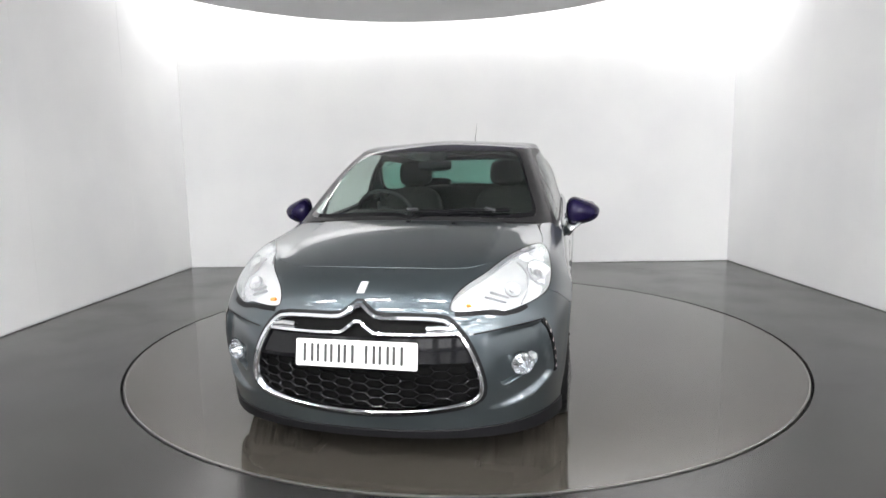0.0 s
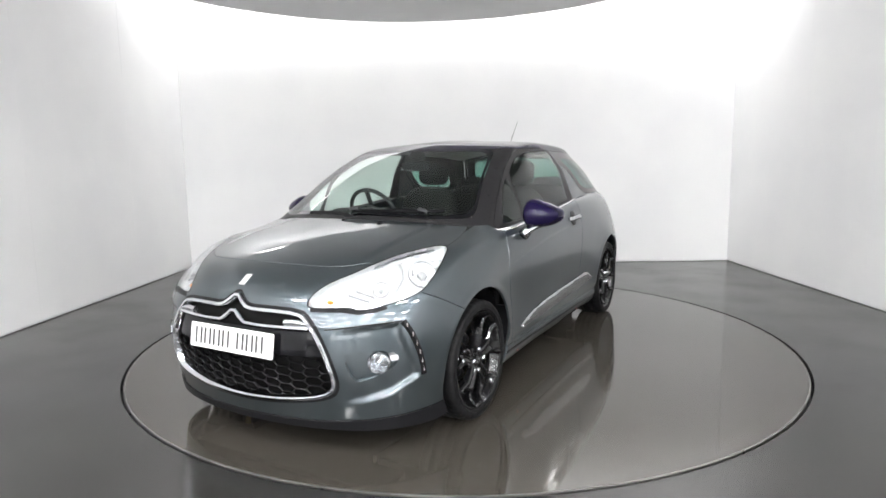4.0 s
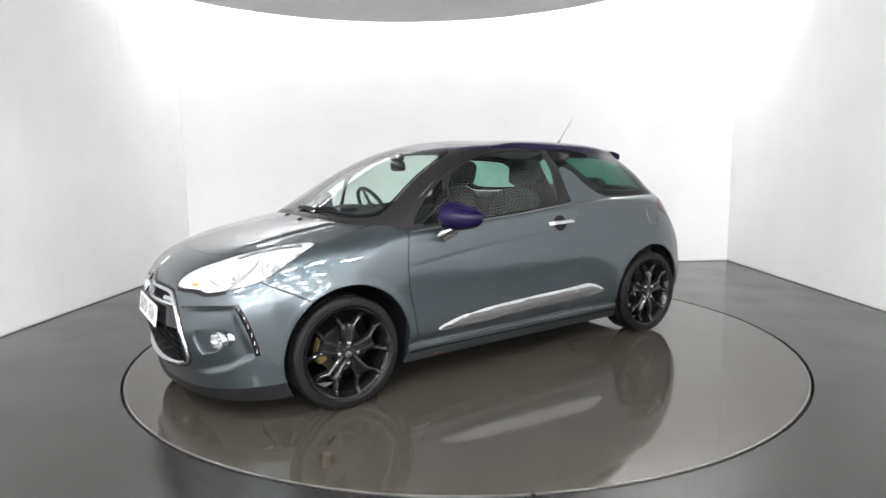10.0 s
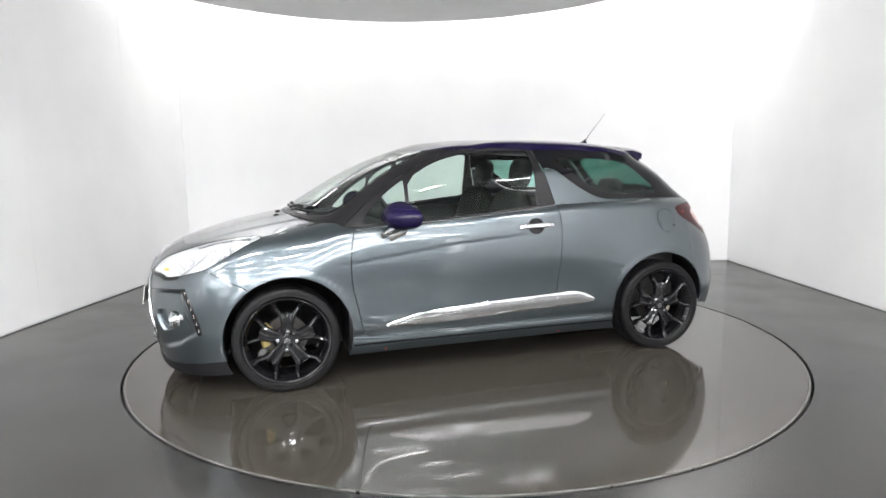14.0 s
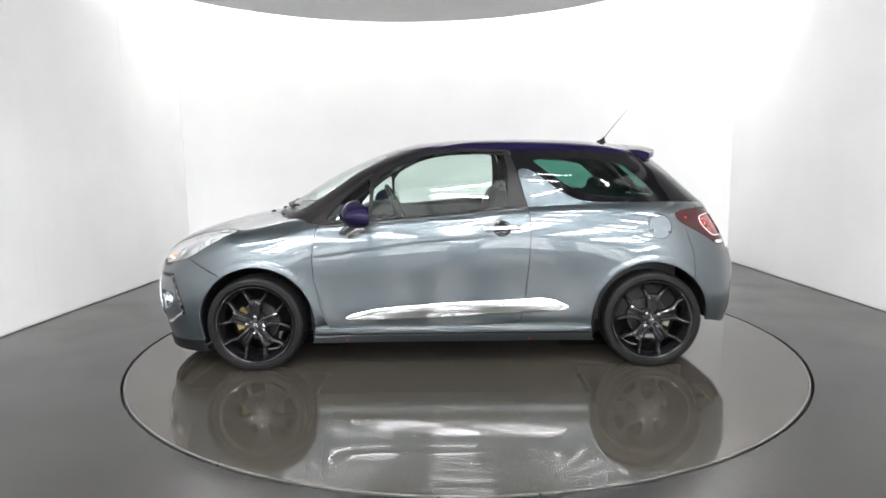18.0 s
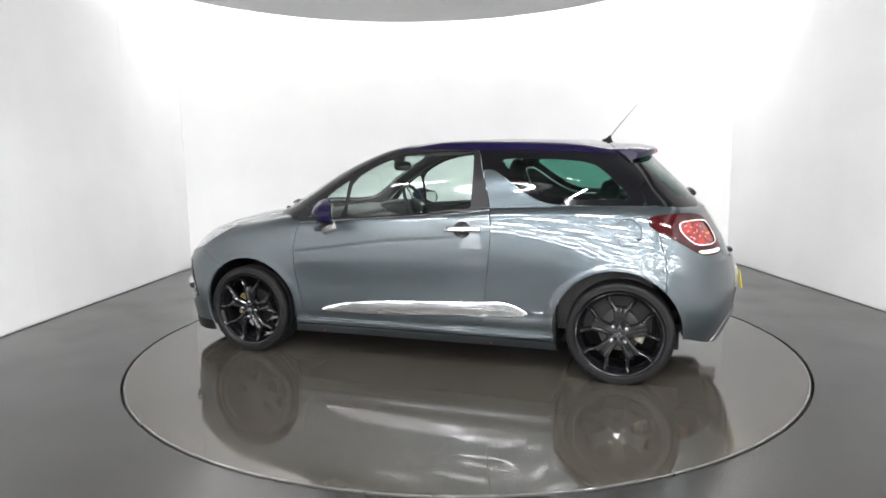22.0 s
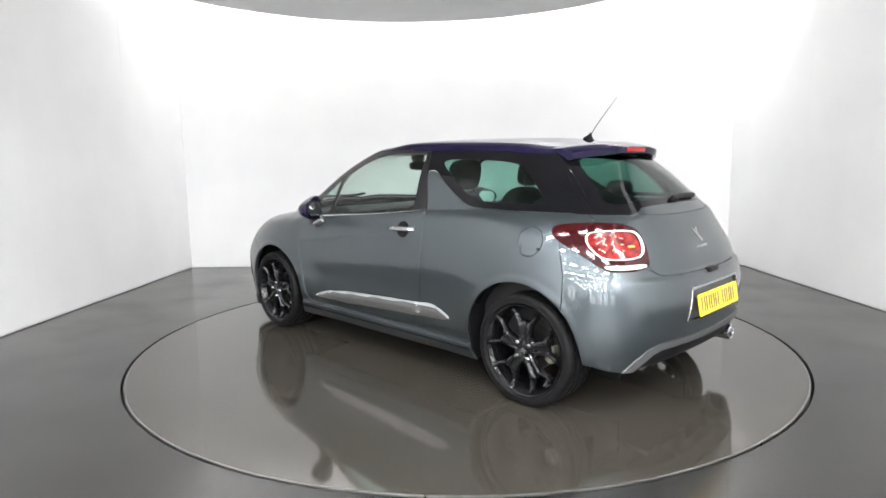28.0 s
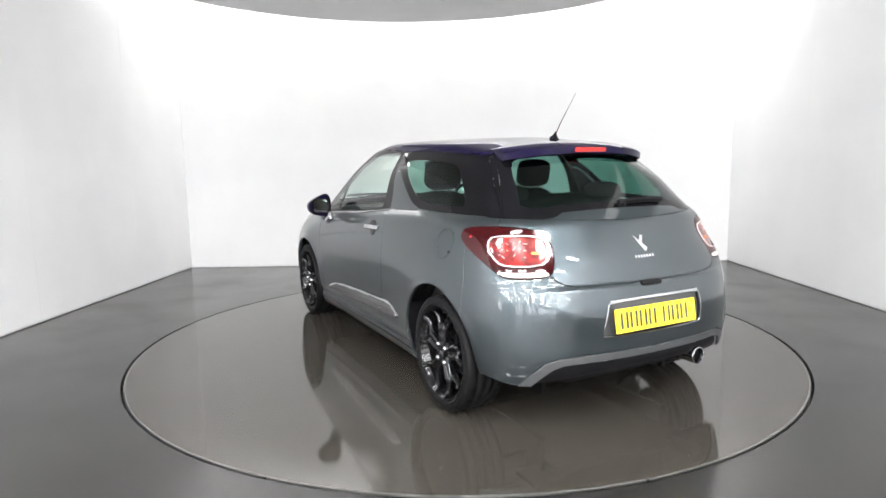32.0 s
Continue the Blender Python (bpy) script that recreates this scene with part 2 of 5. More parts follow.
# ---- the car's surface: stations round the body, from the sill up to the foot of the glass ----
def spline(pts, per, mirror_start=None, mirror_end=None):
    """A smooth curve (or sheet) through rows of points: natural cubic, with per steps a span. mirror_*: a sign vector that continues the rows past an end."""
    p = np.array(pts, float)
    lead = tail = 0
    if mirror_start is not None:
        p = np.concatenate([p[2:0:-1] * mirror_start, p])
        lead = 2
    if mirror_end is not None:
        p = np.concatenate([p, p[-2:-4:-1] * mirror_end])
        tail = 2
    n = len(p)
    a = np.diag(np.full(n, 4.0)) + np.diag(np.ones(n - 1), 1) + np.diag(np.ones(n - 1), -1)
    a[0, :2], a[-1, -2:] = (1, 0), (0, 1)
    flat = p.reshape(n, -1)
    rhs = np.zeros_like(flat)
    rhs[1:-1] = 6 * (flat[2:] - 2 * flat[1:-1] + flat[:-2])
    dd = np.linalg.solve(a, rhs)
    out = []
    for i in range(lead, n - 1 - tail):
        for s in range(per):
            t = s / per
            u = 1 - t
            out.append(u * flat[i] + t * flat[i + 1] + ((u ** 3 - u) * dd[i] + (t ** 3 - t) * dd[i + 1]) / 6)
    out.append(flat[n - 1 - tail])
    return np.array(out).reshape((-1,) + p.shape[1:])


def station(*rows):
    return [list(r) for r in rows]


FLIP = np.array((1, -1, 1))
lower = [
    station((1.985, 0, .132), (2.012, 0, .24), (2.045, 0, .38), (2.05, 0, .50), (2.02, 0, .64), (1.95, 0, .755), (1.80, 0, .84), (1.50, 0, .925), (1.19, 0, .98)),
    station((1.945, .345, .130), (1.972, .352, .24), (2.005, .37, .38), (2.005, .38, .50), (1.975, .38, .635), (1.90, .37, .75), (1.74, .36, .84), (1.46, .345, .92), (1.16, .33, .975)),
    station((1.83, .622, .126), (1.85, .633, .24), (1.875, .645, .38), (1.875, .65, .50), (1.85, .645, .62), (1.77, .62, .735), (1.62, .585, .84), (1.38, .56, .905), (1.09, .545, .96)),
    station((1.655, .772, .126), (1.67, .78, .24), (1.69, .79, .38), (1.69, .795, .50), (1.67, .79, .62), (1.60, .765, .74), (1.47, .715, .85), (1.26, .68, .90), (1.03, .65, .95)),
    station((1.48, .818, .140), (1.475, .828, .25), (1.46, .84, .40), (1.45, .845, .53), (1.42, .84, .65), (1.37, .815, .76), (1.28, .78, .845), (1.13, .74, .90), (.97, .705, .945)),
    station((1.22, .81, .17), (1.22, .835, .26), (1.22, .85, .42), (1.21, .855, .56), (1.19, .85, .67), (1.14, .83, .77), (1.06, .80, .85), (.98, .77, .90), (.91, .745, .94)),
    station((.87, .79, .17), (.87, .82, .26), (.87, .836, .42), (.865, .84, .58), (.86, .84, .70), (.855, .828, .80), (.85, .812, .865), (.84, .795, .897), (.83, .772, .918)),
    station((.47, .775, .17), (.47, .815, .26), (.47, .832, .42), (.47, .838, .58), (.47, .836, .71), (.47, .826, .82), (.47, .813, .88), (.47, .801, .914), (.47, .780, .936)),
    station((0, .775, .17), (0, .815, .26), (0, .832, .42), (0, .838, .58), (0, .836, .72), (0, .826, .84), (0, .812, .902), (0, .798, .942), (0, .777, .965)),
    station((-.45, .775, .17), (-.45, .817, .26), (-.45, .835, .42), (-.45, .842, .58), (-.45, .842, .72), (-.45, .83, .85), (-.45, .815, .925), (-.45, .797, .975), (-.45, .77, 1.0)),
    station((-.85, .785, .17), (-.85, .825, .26), (-.85, .845, .42), (-.85, .853, .58), (-.85, .852, .72), (-.86, .835, .85), (-.87, .812, .935), (-.88, .788, .99), (-.88, .757, 1.015)),
    station((-1.23, .80, .18), (-1.23, .83, .27), (-1.23, .85, .42), (-1.23, .857, .57), (-1.23, .853, .70), (-1.24, .83, .83), (-1.25, .795, .93), (-1.26, .76, .99), (-1.26, .72, 1.02)),
    station((-1.52, .795, .285), (-1.515, .812, .33), (-1.505, .828, .43), (-1.50, .83, .57), (-1.49, .82, .69), (-1.48, .79, .81), (-1.47, .745, .92), (-1.465, .70, .985), (-1.46, .665, 1.015)),
    station((-1.70, .69, .255), (-1.71, .702, .31), (-1.72, .715, .42), (-1.715, .71, .57), (-1.70, .695, .69), (-1.67, .665, .80), (-1.62, .63, .91), (-1.59, .60, .98), (-1.565, .575, 1.01)),
    station((-1.82, .38, .27), (-1.84, .40, .32), (-1.855, .41, .43), (-1.855, .41, .56), (-1.83, .40, .67), (-1.79, .385, .79), (-1.73, .37, .90), (-1.69, .36, .97), (-1.67, .35, 1.0)),
    station((-1.85, 0, .28), (-1.87, 0, .33), (-1.89, 0, .44), (-1.89, 0, .56), (-1.865, 0, .66), (-1.815, 0, .79), (-1.755, 0, .90), (-1.715, 0, .965), (-1.695, 0, .99)),
]
# the glasshouse: from the foot of the glass up to the roof's spine
upper = [
    station((1.19, 0, .98), (.90, 0, 1.155), (.62, 0, 1.297), (.33, 0, 1.395), (.15, 0, 1.424), (0, 0, 1.437)),
    station((1.16, .33, .975), (.88, .29, 1.15), (.60, .26, 1.29), (.31, .24, 1.388), (.12, .19, 1.419), (-.03, 0, 1.438)),
    station((1.03, .65, .95), (.80, .60, 1.10), (.55, .56, 1.25), (.27, .52, 1.365), (.07, .43, 1.405), (-.08, 0, 1.438)),
    station((.83, .772, .918), (.66, .71, 1.07), (.45, .655, 1.21), (.20, .595, 1.345), (.0, .49, 1.402), (-.18, 0, 1.438)),
    station((.47, .780, .936), (.40, .735, 1.07), (.25, .685, 1.21), (.03, .61, 1.36), (-.11, .505, 1.411), (-.30, 0, 1.438)),
    station((0, .777, .965), (0, .735, 1.09), (-.08, .69, 1.22), (-.17, .615, 1.365), (-.24, .51, 1.416), (-.42, 0, 1.437)),
    station((-.45, .77, 1.0), (-.45, .735, 1.11), (-.45, .69, 1.24), (-.45, .605, 1.36), (-.48, .505, 1.412), (-.56, 0, 1.435)),
    station((-.88, .757, 1.015), (-.87, .715, 1.12), (-.85, .665, 1.24), (-.82, .585, 1.345), (-.79, .485, 1.399), (-.72, 0, 1.43)),
    station((-1.26, .72, 1.02), (-1.20, .67, 1.12), (-1.13, .62, 1.225), (-1.05, .55, 1.325), (-.99, .45, 1.381), (-.86, 0, 1.425)),
    station((-1.52, .62, 1.012), (-1.43, .59, 1.10), (-1.33, .55, 1.20), (-1.20, .49, 1.31), (-1.13, .40, 1.362), (-.97, 0, 1.418)),
    station((-1.67, .35, 1.0), (-1.56, .33, 1.10), (-1.43, .31, 1.22), (-1.28, .28, 1.345), (-1.2, .23, 1.378), (-1.05, 0, 1.41)),
    station((-1.695, 0, .99), (-1.585, 0, 1.10), (-1.46, 0, 1.225), (-1.31, 0, 1.36), (-1.18, 0, 1.39), (-1.10, 0, 1.405)),
]


def sheet(stations, per_u, per_v, spine=False):
    """Points and normals of the surface through the stations, for the car's left half."""
    rows = spline(np.array(stations).transpose(1, 0, 2), per_v, None, FLIP if spine else None)
    grid = spline(rows.transpose(1, 0, 2), per_u, FLIP, FLIP)
    return grid


def smooth_step(a, b, x):
    t = np.clip((x - a) / (b - a), 0, 1)
    return t * t * (3 - 2 * t)


ARCHES = ((1.216, 0.306, 0.358), (-1.206, 0.310, 0.356))


def shape_lower(grid):
    """Creases and lips that are finer than the stations."""
    g = grid.copy()
    x, y, z = g[..., 0], g[..., 1], g[..., 2]
    dy = np.zeros_like(x)
    # shoulder crease along the door
    zc = np.interp(x, (-0.47, 0.216, 0.83), (0.852, 0.801, 0.722))
    fade = smooth_step(-0.42, -0.1, x) * smooth_step(1.0, 0.7, x) * (y > 0.5)
    below = zc - z
    dy -= 0.0035 * fade * smooth_step(-0.003, 0.004, below) * np.exp(-np.maximum(below, 0) / 0.03)
    # wheel arch lips
    for ax, az, r in ARCHES:
        d = np.hypot(x - ax, z - az) - r
        side = smooth_step(0.55, 0.75, y) * smooth_step(0.20, 0.36, z)
        dy += side * (0.0045 * smooth_step(0.045, 0.012, np.abs(d)) + 0.006 * np.exp(-(d / 0.10) ** 2))
    # hollow behind the trim strip on the lower door
    dy -= 0.006 * (y > 0.5) * smooth_step(1.0, 0.6, x) * smooth_step(-0.85, -0.5, x) * np.exp(-((z - 0.52) / 0.10) ** 2)
    # tuck under the door, and the sill standing out below it
    run = (y > 0.5) * smooth_step(0.95, 0.82, x) * smooth_step(-0.95, -0.80, x)
    dy -= 0.009 * run * np.exp(-((z - 0.286) / 0.024) ** 2)
    dy += 0.005 * run * smooth_step(0.275, 0.245, z)
    g[..., 1] += dy
    # scoop round the fog lamp
    top = np.interp(y, (0.45, 0.615, 0.745), (0.585, 0.603, 0.613))
    low = np.interp(y, (0.45, 0.6, 0.70, 0.787), (0.25, 0.262, 0.295, 0.365))
    side = np.interp(z, (0.36, 0.43, 0.61), (0.788, 0.780, 0.735))
    inside = np.minimum(np.minimum(top - z, z - low), side - y)
    deep = smooth_step(0.0, 0.022, inside) * smooth_step(0.48, 0.70, y) * (x > 1.4)
    g[..., 0] -= 0.022 * deep
    g[..., 1] -= 0.012 * deep
    # folds along the hood
    yc = np.interp(x, (1.06, 1.33, 1.60, 1.72), (0.515, 0.495, 0.480, 0.455))
    d = y - yc
    on_hood = smooth_step(1.0, 1.12, x) * smooth_step(1.72, 1.5, x) * (z > 0.78)
    g[..., 2] -= 0.006 * on_hood * smooth_step(-0.004, 0.012, d) * np.exp(-np.maximum(d, 0) / 0.07)
    # ledge of the tailgate: the bumper stands out below the lid
    ledge = smooth_step(0.715, 0.695, z) * smooth_step(0.45, 0.62, z) * (x < -1.5) * smooth_step(0.72, 0.5, y)
    g[..., 0] -= 0.016 * ledge
    return g


# ---- cutting the surface into panels ----
def with_normals(grid):
    du, dv = np.gradient(grid, axis=0), np.gradient(grid, axis=1)
    n = np.cross(du, dv)
    n /= np.linalg.norm(n, axis=-1, keepdims=True) + 1e-12
    out = grid - np.array((0, 0, 0.55)) * np.array((1, 1, 1))
    if (n * out).sum() < 0:
        n = -n
    edge = np.abs(grid[..., 1]) < 1e-6
    n[edge, 1] = 0
    n /= np.linalg.norm(n, axis=-1, keepdims=True) + 1e-12
    return np.concatenate([grid, n], axis=-1)


def quads(grid):
    g = with_normals(grid)
    return [np.stack((g[i, j], g[i + 1, j], g[i + 1, j + 1], g[i, j + 1])) for i in range(g.shape[0] - 1) for j in range(g.shape[1] - 1)]


SIDE, FRONT, TOP = (0, 2), (1, 2), (0, 1)


def rounded(pts, turns=2, closed=True):
    """Cut the corners of an outline."""
    p = np.array(pts, float)
    for _ in range(turns):
        q = np.roll(p, -1, 0) if closed else p[1:]
        a = p if closed else p[:-1]
        mix = np.stack((0.75 * a + 0.25 * q, 0.25 * a + 0.75 * q), 1).reshape(-1, 2)
        p = mix if closed else np.concatenate([p[:1], mix, p[-1:]])
    return p


def cut(polys, line, view, keep=None, closed=True):
    """Split polygons along a line drawn in a view. keep: a test of a polygon's middle that limits the cut."""
    line = np.array(line, float)
    segs = list(zip(line, np.roll(line, -1, 0))) if closed else list(zip(line[:-1], line[1:]))
    cols = list(view)
    low_all, high_all = line.min(0), line.max(0)
    rest, sub = [], []
    for p in polys:
        q = p[:, cols]
        hit = (q.min(0) <= high_all).all() and (q.max(0) >= low_all).all() and (keep is None or keep(p[:, :3].mean(0)))
        (sub if hit else rest).append(p)
    room = 4 * len(sub) + 1000
    lo, hi = np.full((room, 2), 9e9), np.full((room, 2), -9e9)
    for i, p in enumerate(sub):
        lo[i], hi[i] = p[:, cols].min(0), p[:, cols].max(0)
    for a, b in segs:
        d = b - a
        long = float(np.hypot(*d))
        if long < 1e-7:
            continue
        d = d / long
        near = np.nonzero((lo <= np.maximum(a, b) + 1e-9).all(1) & (hi >= np.minimum(a, b) - 1e-9).all(1))[0]
        for i in near:
            p = sub[i]
            q = p[:, cols] - a
            s = q[:, 0] * d[1] - q[:, 1] * d[0]
            s[np.abs(s) < 2e-6] = 0
            if s.max() <= 0 or s.min() >= 0:
                continue
            along = q @ d
            one, two, hits = [], [], []
            for k in range(len(p)):
                m = (k + 1) % len(p)
                if s[k] >= 0:
                    one.append(p[k])
                if s[k] <= 0:
                    two.append(p[k])
                if s[k] == 0:
                    hits.append(along[k])
                if s[k] * s[m] < 0:
                    t = s[k] / (s[k] - s[m])
                    v = p[k] + t * (p[m] - p[k])
                    one.append(v)
                    two.append(v)
                    hits.append(along[k] + t * (along[m] - along[k]))
            if not hits or max(hits) < -1e-6 or min(hits) > long + 1e-6:
                continue
            if len(one) > 2 and len(two) > 2:
                sub[i] = np.array(one)
                sub.append(np.array(two))
                for k in (i, len(sub) - 1):
                    lo[k], hi[k] = sub[k][:, cols].min(0), sub[k][:, cols].max(0)
    return rest + sub


def inside(pt, outline):
    x, y = pt
    o = np.asarray(outline)
    a, b = o, np.roll(o, -1, 0)
    cross = (a[:, 1] > y) != (b[:, 1] > y)
    with np.errstate(divide="ignore", invalid="ignore"):
        xs = a[:, 0] + (y - a[:, 1]) / (b[:, 1] - a[:, 1]) * (b[:, 0] - a[:, 0])
    return bool((cross & (x < xs)).sum() % 2)


def take(polys, outline, view, keep=None):
    """Take the polygons inside an outline out of the list."""
    o = np.asarray(outline)
    lo, hi = o.min(0), o.max(0)
    got, rest = [], []
    for p in polys:
        c = p[:, :3].mean(0)
        v = c[list(view)]
        ok = (v >= lo).all() and (v <= hi).all() and (keep is None or keep(c)) and inside(v, o)
        (got if ok else rest).append(p)
    return got, rest


def mirrored(polys):
    flip = np.array((1, -1, 1, 1, -1, 1.0))
    return [p[::-1] * flip for p in polys]


def weld(polys):
    """Shared vertices, faces and normals of loose polygons; joints where one edge meets two are closed."""
    index, verts, faces = {}, [], []
    for p in polys:
        f = []
        for v in p:
            key = (round(v[0] * 20000), round(v[1] * 20000), round(v[2] * 20000))
            k = index.get(key)
            if k is None:
                k = index[key] = len(verts)
                verts.append(v)
            if k not in f:
                f.append(k)
        if len(f) > 2:
            faces.append(f)
    v = np.array(verts)
    for _ in range(2):
        count = {}
        for fi, f in enumerate(faces):
            for k in range(len(f)):
                e = (f[k], f[(k + 1) % len(f)])
                count.setdefault((min(e), max(e)), []).append(fi)
        lone = [e for e, fs in count.items() if len(fs) == 1]
        ends = np.array(sorted({k for e in lone for k in e}))
        if not len(ends):
            break
        add = {}
        for a, b in lone:
            d = v[b, :3] - v[a, :3]
            long = np.linalg.norm(d)
            q = v[ends, :3] - v[a, :3]
            t = q @ d / (long * long)
            off = np.linalg.norm(q - t[:, None] * d, axis=1)
            for k in ends[(t > 1e-3) & (t < 1 - 1e-3) & (off < 1.2e-4)]:
                if k != a and k != b:
                    add.setdefault(count[(a, b)][0], []).append((a, b, int(k), float((v[k, :3] - v[a, :3]) @ d)))
        if not add:
            break
        for fi, extra in add.items():
            f = faces[fi]
            for a, b, k, _ in sorted(extra, key=lambda e: -e[3]):
                if k in f:
                    continue
                for q in range(len(f)):
                    e = (f[q], f[(q + 1) % len(f)])
                    if e == (a, b):
                        f.insert(q + 1, k)
                        break
                    if e == (b, a):
                        f.insert(q + 1, k)
                        break
    return v, faces


def panel(name, polys, mat, parent, label="", gap=0.002, depth=0.014, lift=0.0, flange=True, rim_only=False):
    """One panel from polygons: edges drawn in by half the shut line, and turned inwards."""
    v, faces = weld(polys)
    co, no = v[:, :3].copy(), v[:, 3:].copy()
    no /= np.linalg.norm(no, axis=1, keepdims=True) + 1e-12
    for k, f in enumerate(faces):
        a, b, c = co[f[0]], co[f[1]], co[f[2]]
        mid = co[f].mean(0)
        nn = sum(np.cross(co[f[i]] - mid, co[f[(i + 1) % len(f)]] - mid) for i in range(len(f)))
        if nn @ no[f].sum(0) < 0:
            faces[k] = f[::-1]
    owner = {}
    for fi, f in enumerate(faces):
        for k in range(len(f)):
            e = (f[k], f[(k + 1) % len(f)])
            owner.setdefault((min(e), max(e)), []).append((e, fi))
    rim = [fs[0] for e, fs in owner.items() if len(fs) == 1]
    pull = np.zeros_like(co)
    for (a, b), fi in rim:
        d = co[b] - co[a]
        w = np.cross(no[a] + no[b], d)
        n = np.linalg.norm(w)
        if n > 1e-12:
            w /= n
            pull[a] += w
            pull[b] += w
    ln = np.linalg.norm(pull, axis=1, keepdims=True)
    pull = np.where(ln > 1e-9, pull / (ln + 1e-12), 0)
    co += pull * gap + no * lift
    allv, alln, allf = list(co), list(no), [tuple(f) for f in faces]
    if flange:
        made = {}
        for (a, b), fi in rim:
            q = []
            for k in (a, b):
                if k not in made:
                    made[k] = len(allv)
                    allv += [co[k], co[k] - no[k] * depth + pull[k] * 0.001]
                    alln += [-pull[k] * 0.7 + no[k] * 0.7, -pull[k]]
                q.append(made[k])
            allf.append((q[1], q[0], q[0] + 1, q[1] + 1))
    if rim_only:
        allf = allf[len(faces):]
    return mesh_object(name, allv, allf, mat, parent, label, True, np.array(alln))


# ---- car paint, glass and trim ----
PAINT = noisy(material("grey_metallic_paint", (0.060, 0.076, 0.085), 0.31, 0.85, 1.0, 0.012, Coat_IOR=1.55), 3.0, 0.29, 0.33)
PURPLE = noisy(material("purple_metallic_paint", (0.0072, 0.005, 0.025), 0.06, IOR=1.30), 3.0, 0.04, 0.08)
BLACK_GLOSS = material("gloss_black_trim", (0.004, 0.004, 0.005), 0.05, IOR=1.32)
SATIN = noisy(material("dark_satin_pillar", (0.013, 0.0125, 0.0135), 0.32, IOR=1.25), 40.0, 0.26, 0.40)
BLACK = bumped(material("black_plastic", (0.006, 0.006, 0.007), 0.45, IOR=1.25), 300, 0.1, 0.0005)
TYRE = noisy(material("tyre_rubber", (0.0050, 0.0050, 0.0055), 0.5, Specular_IOR_Level=0.17), 30.0, 0.45, 0.7)
CHROME = material("chrome", (0.62, 0.63, 0.65), 0.06, 1.0)
MIRROR = material("mirror_glass", (0.75, 0.77, 0.77), 0.01, 1.0)
CHROME_SATIN = material("brushed_chrome", (0.55, 0.56, 0.57), 0.22, 1.0)
STRIP_GREY = material("grey_diffuser_plastic", (0.075, 0.078, 0.082), 0.4, 0.3)
LAMP_SILVER = noisy(material("lamp_reflector", (0.80, 0.81, 0.82), 0.22, 0.5, 0.3), 4.0, 0.18, 0.30)
LAMP_GREY = material("lamp_grey_trim", (0.40, 0.40, 0.41), 0.3, 0.5)
RED_LENS = noisy(material("dark_red_lens", (0.030, 0.001, 0.002), 0.08, IOR=1.45), 8.0, 0.05, 0.12)
RED_BRIGHT = mottled(material("red_inner_lens", (0.3, 0.02, 0.02), 0.15, 0.0, 0.6), 30.0, (0.10, 0.003, 0.004), (0.26, 0.012, 0.010), 1.0, 0.3, 0.7)
WHITE_LENS = material("white_lens", (0.62, 0.55, 0.53), 0.2, 0.0, 0.3, 0.08)
PALE_RED = material("pale_red_glint", (0.62, 0.30, 0.26), 0.2, 0.0, 0.5)
RIM_BLACK = material("gloss_black_alloy", (0.005, 0.005, 0.0057), 0.09, IOR=1.46)
GOLD = noisy(material("gold_caliper", (0.30, 0.24, 0.09), 0.45, 0.6), 50.0, 0.3, 0.6)
ALLOY = noisy(material("pale_caliper_alloy", (0.32, 0.30, 0.24), 0.5, 0.6), 50.0, 0.35, 0.6)
IRON = noisy(material("brake_disc_steel", (0.07, 0.068, 0.065), 0.45, 1.0), 40.0, 0.35, 0.55)
CLOTH = mottled(material("black_seat_cloth", (0.028, 0.028, 0.029), 0.95, IOR=1.1), 9.0, (0.015, 0.015, 0.015), (0.025, 0.025, 0.024), 3.0)
DASH = bumped(material("soft_dash_plastic", (0.022, 0.022, 0.023), 0.6, Specular_IOR_Level=0.3), 250, 0.2, 0.0006)
LINER = material("grey_headlining", (0.30, 0.30, 0.29), 0.9)
YELLOW = noisy(material("yellow_plate", (0.80, 0.62, 0.03), 0.3), 30.0, 0.2, 0.4)
WHITE_PLATE = noisy(material("white_plate", (0.82, 0.82, 0.80), 0.3), 30.0, 0.2, 0.4)
INK = material("dark_plate_bars", (0.03, 0.03, 0.03), 0.4)
AMBER = material("amber_lens", (0.8, 0.28, 0.05), 0.2)
BRAKE_RED = material("red_brake_light", (0.42, 0.014, 0.010), 0.3, 0.0, 0.15)


def glass(name, tint, gloss=1.0):
    m = bpy.data.materials.new(name)
    m.use_nodes = True
    t = m.node_tree
    t.nodes.remove(t.nodes["Principled BSDF"])
    clear, shine, mix, lw, po, ma = (t.nodes.new(k) for k in ("ShaderNodeBsdfTransparent", "ShaderNodeBsdfGlossy", "ShaderNodeMixShader", "ShaderNodeLayerWeight", "ShaderNodeMath", "ShaderNodeMath"))
    clear.inputs["Color"].default_value = (*tint, 1)
    shine.inputs["Roughness"].default_value = 0.02
    lw.inputs["Blend"].default_value = 0.5
    po.operation, po.inputs[1].default_value = "POWER", 4.5
    ma.operation, ma.inputs[1].default_value, ma.inputs[2].default_value = "MULTIPLY_ADD", 0.9, 0.045 * gloss
    t.links.new(lw.outputs["Facing"], po.inputs[0])
    t.links.new(po.outputs[0], ma.inputs[0])
    t.links.new(ma.outputs[0], mix.inputs[0])
    t.links.new(clear.outputs[0], mix.inputs[1])
    t.links.new(shine.outputs[0], mix.inputs[2])
    t.links.new(mix.outputs[0], t.nodes["Material Output"].inputs["Surface"])
    return m


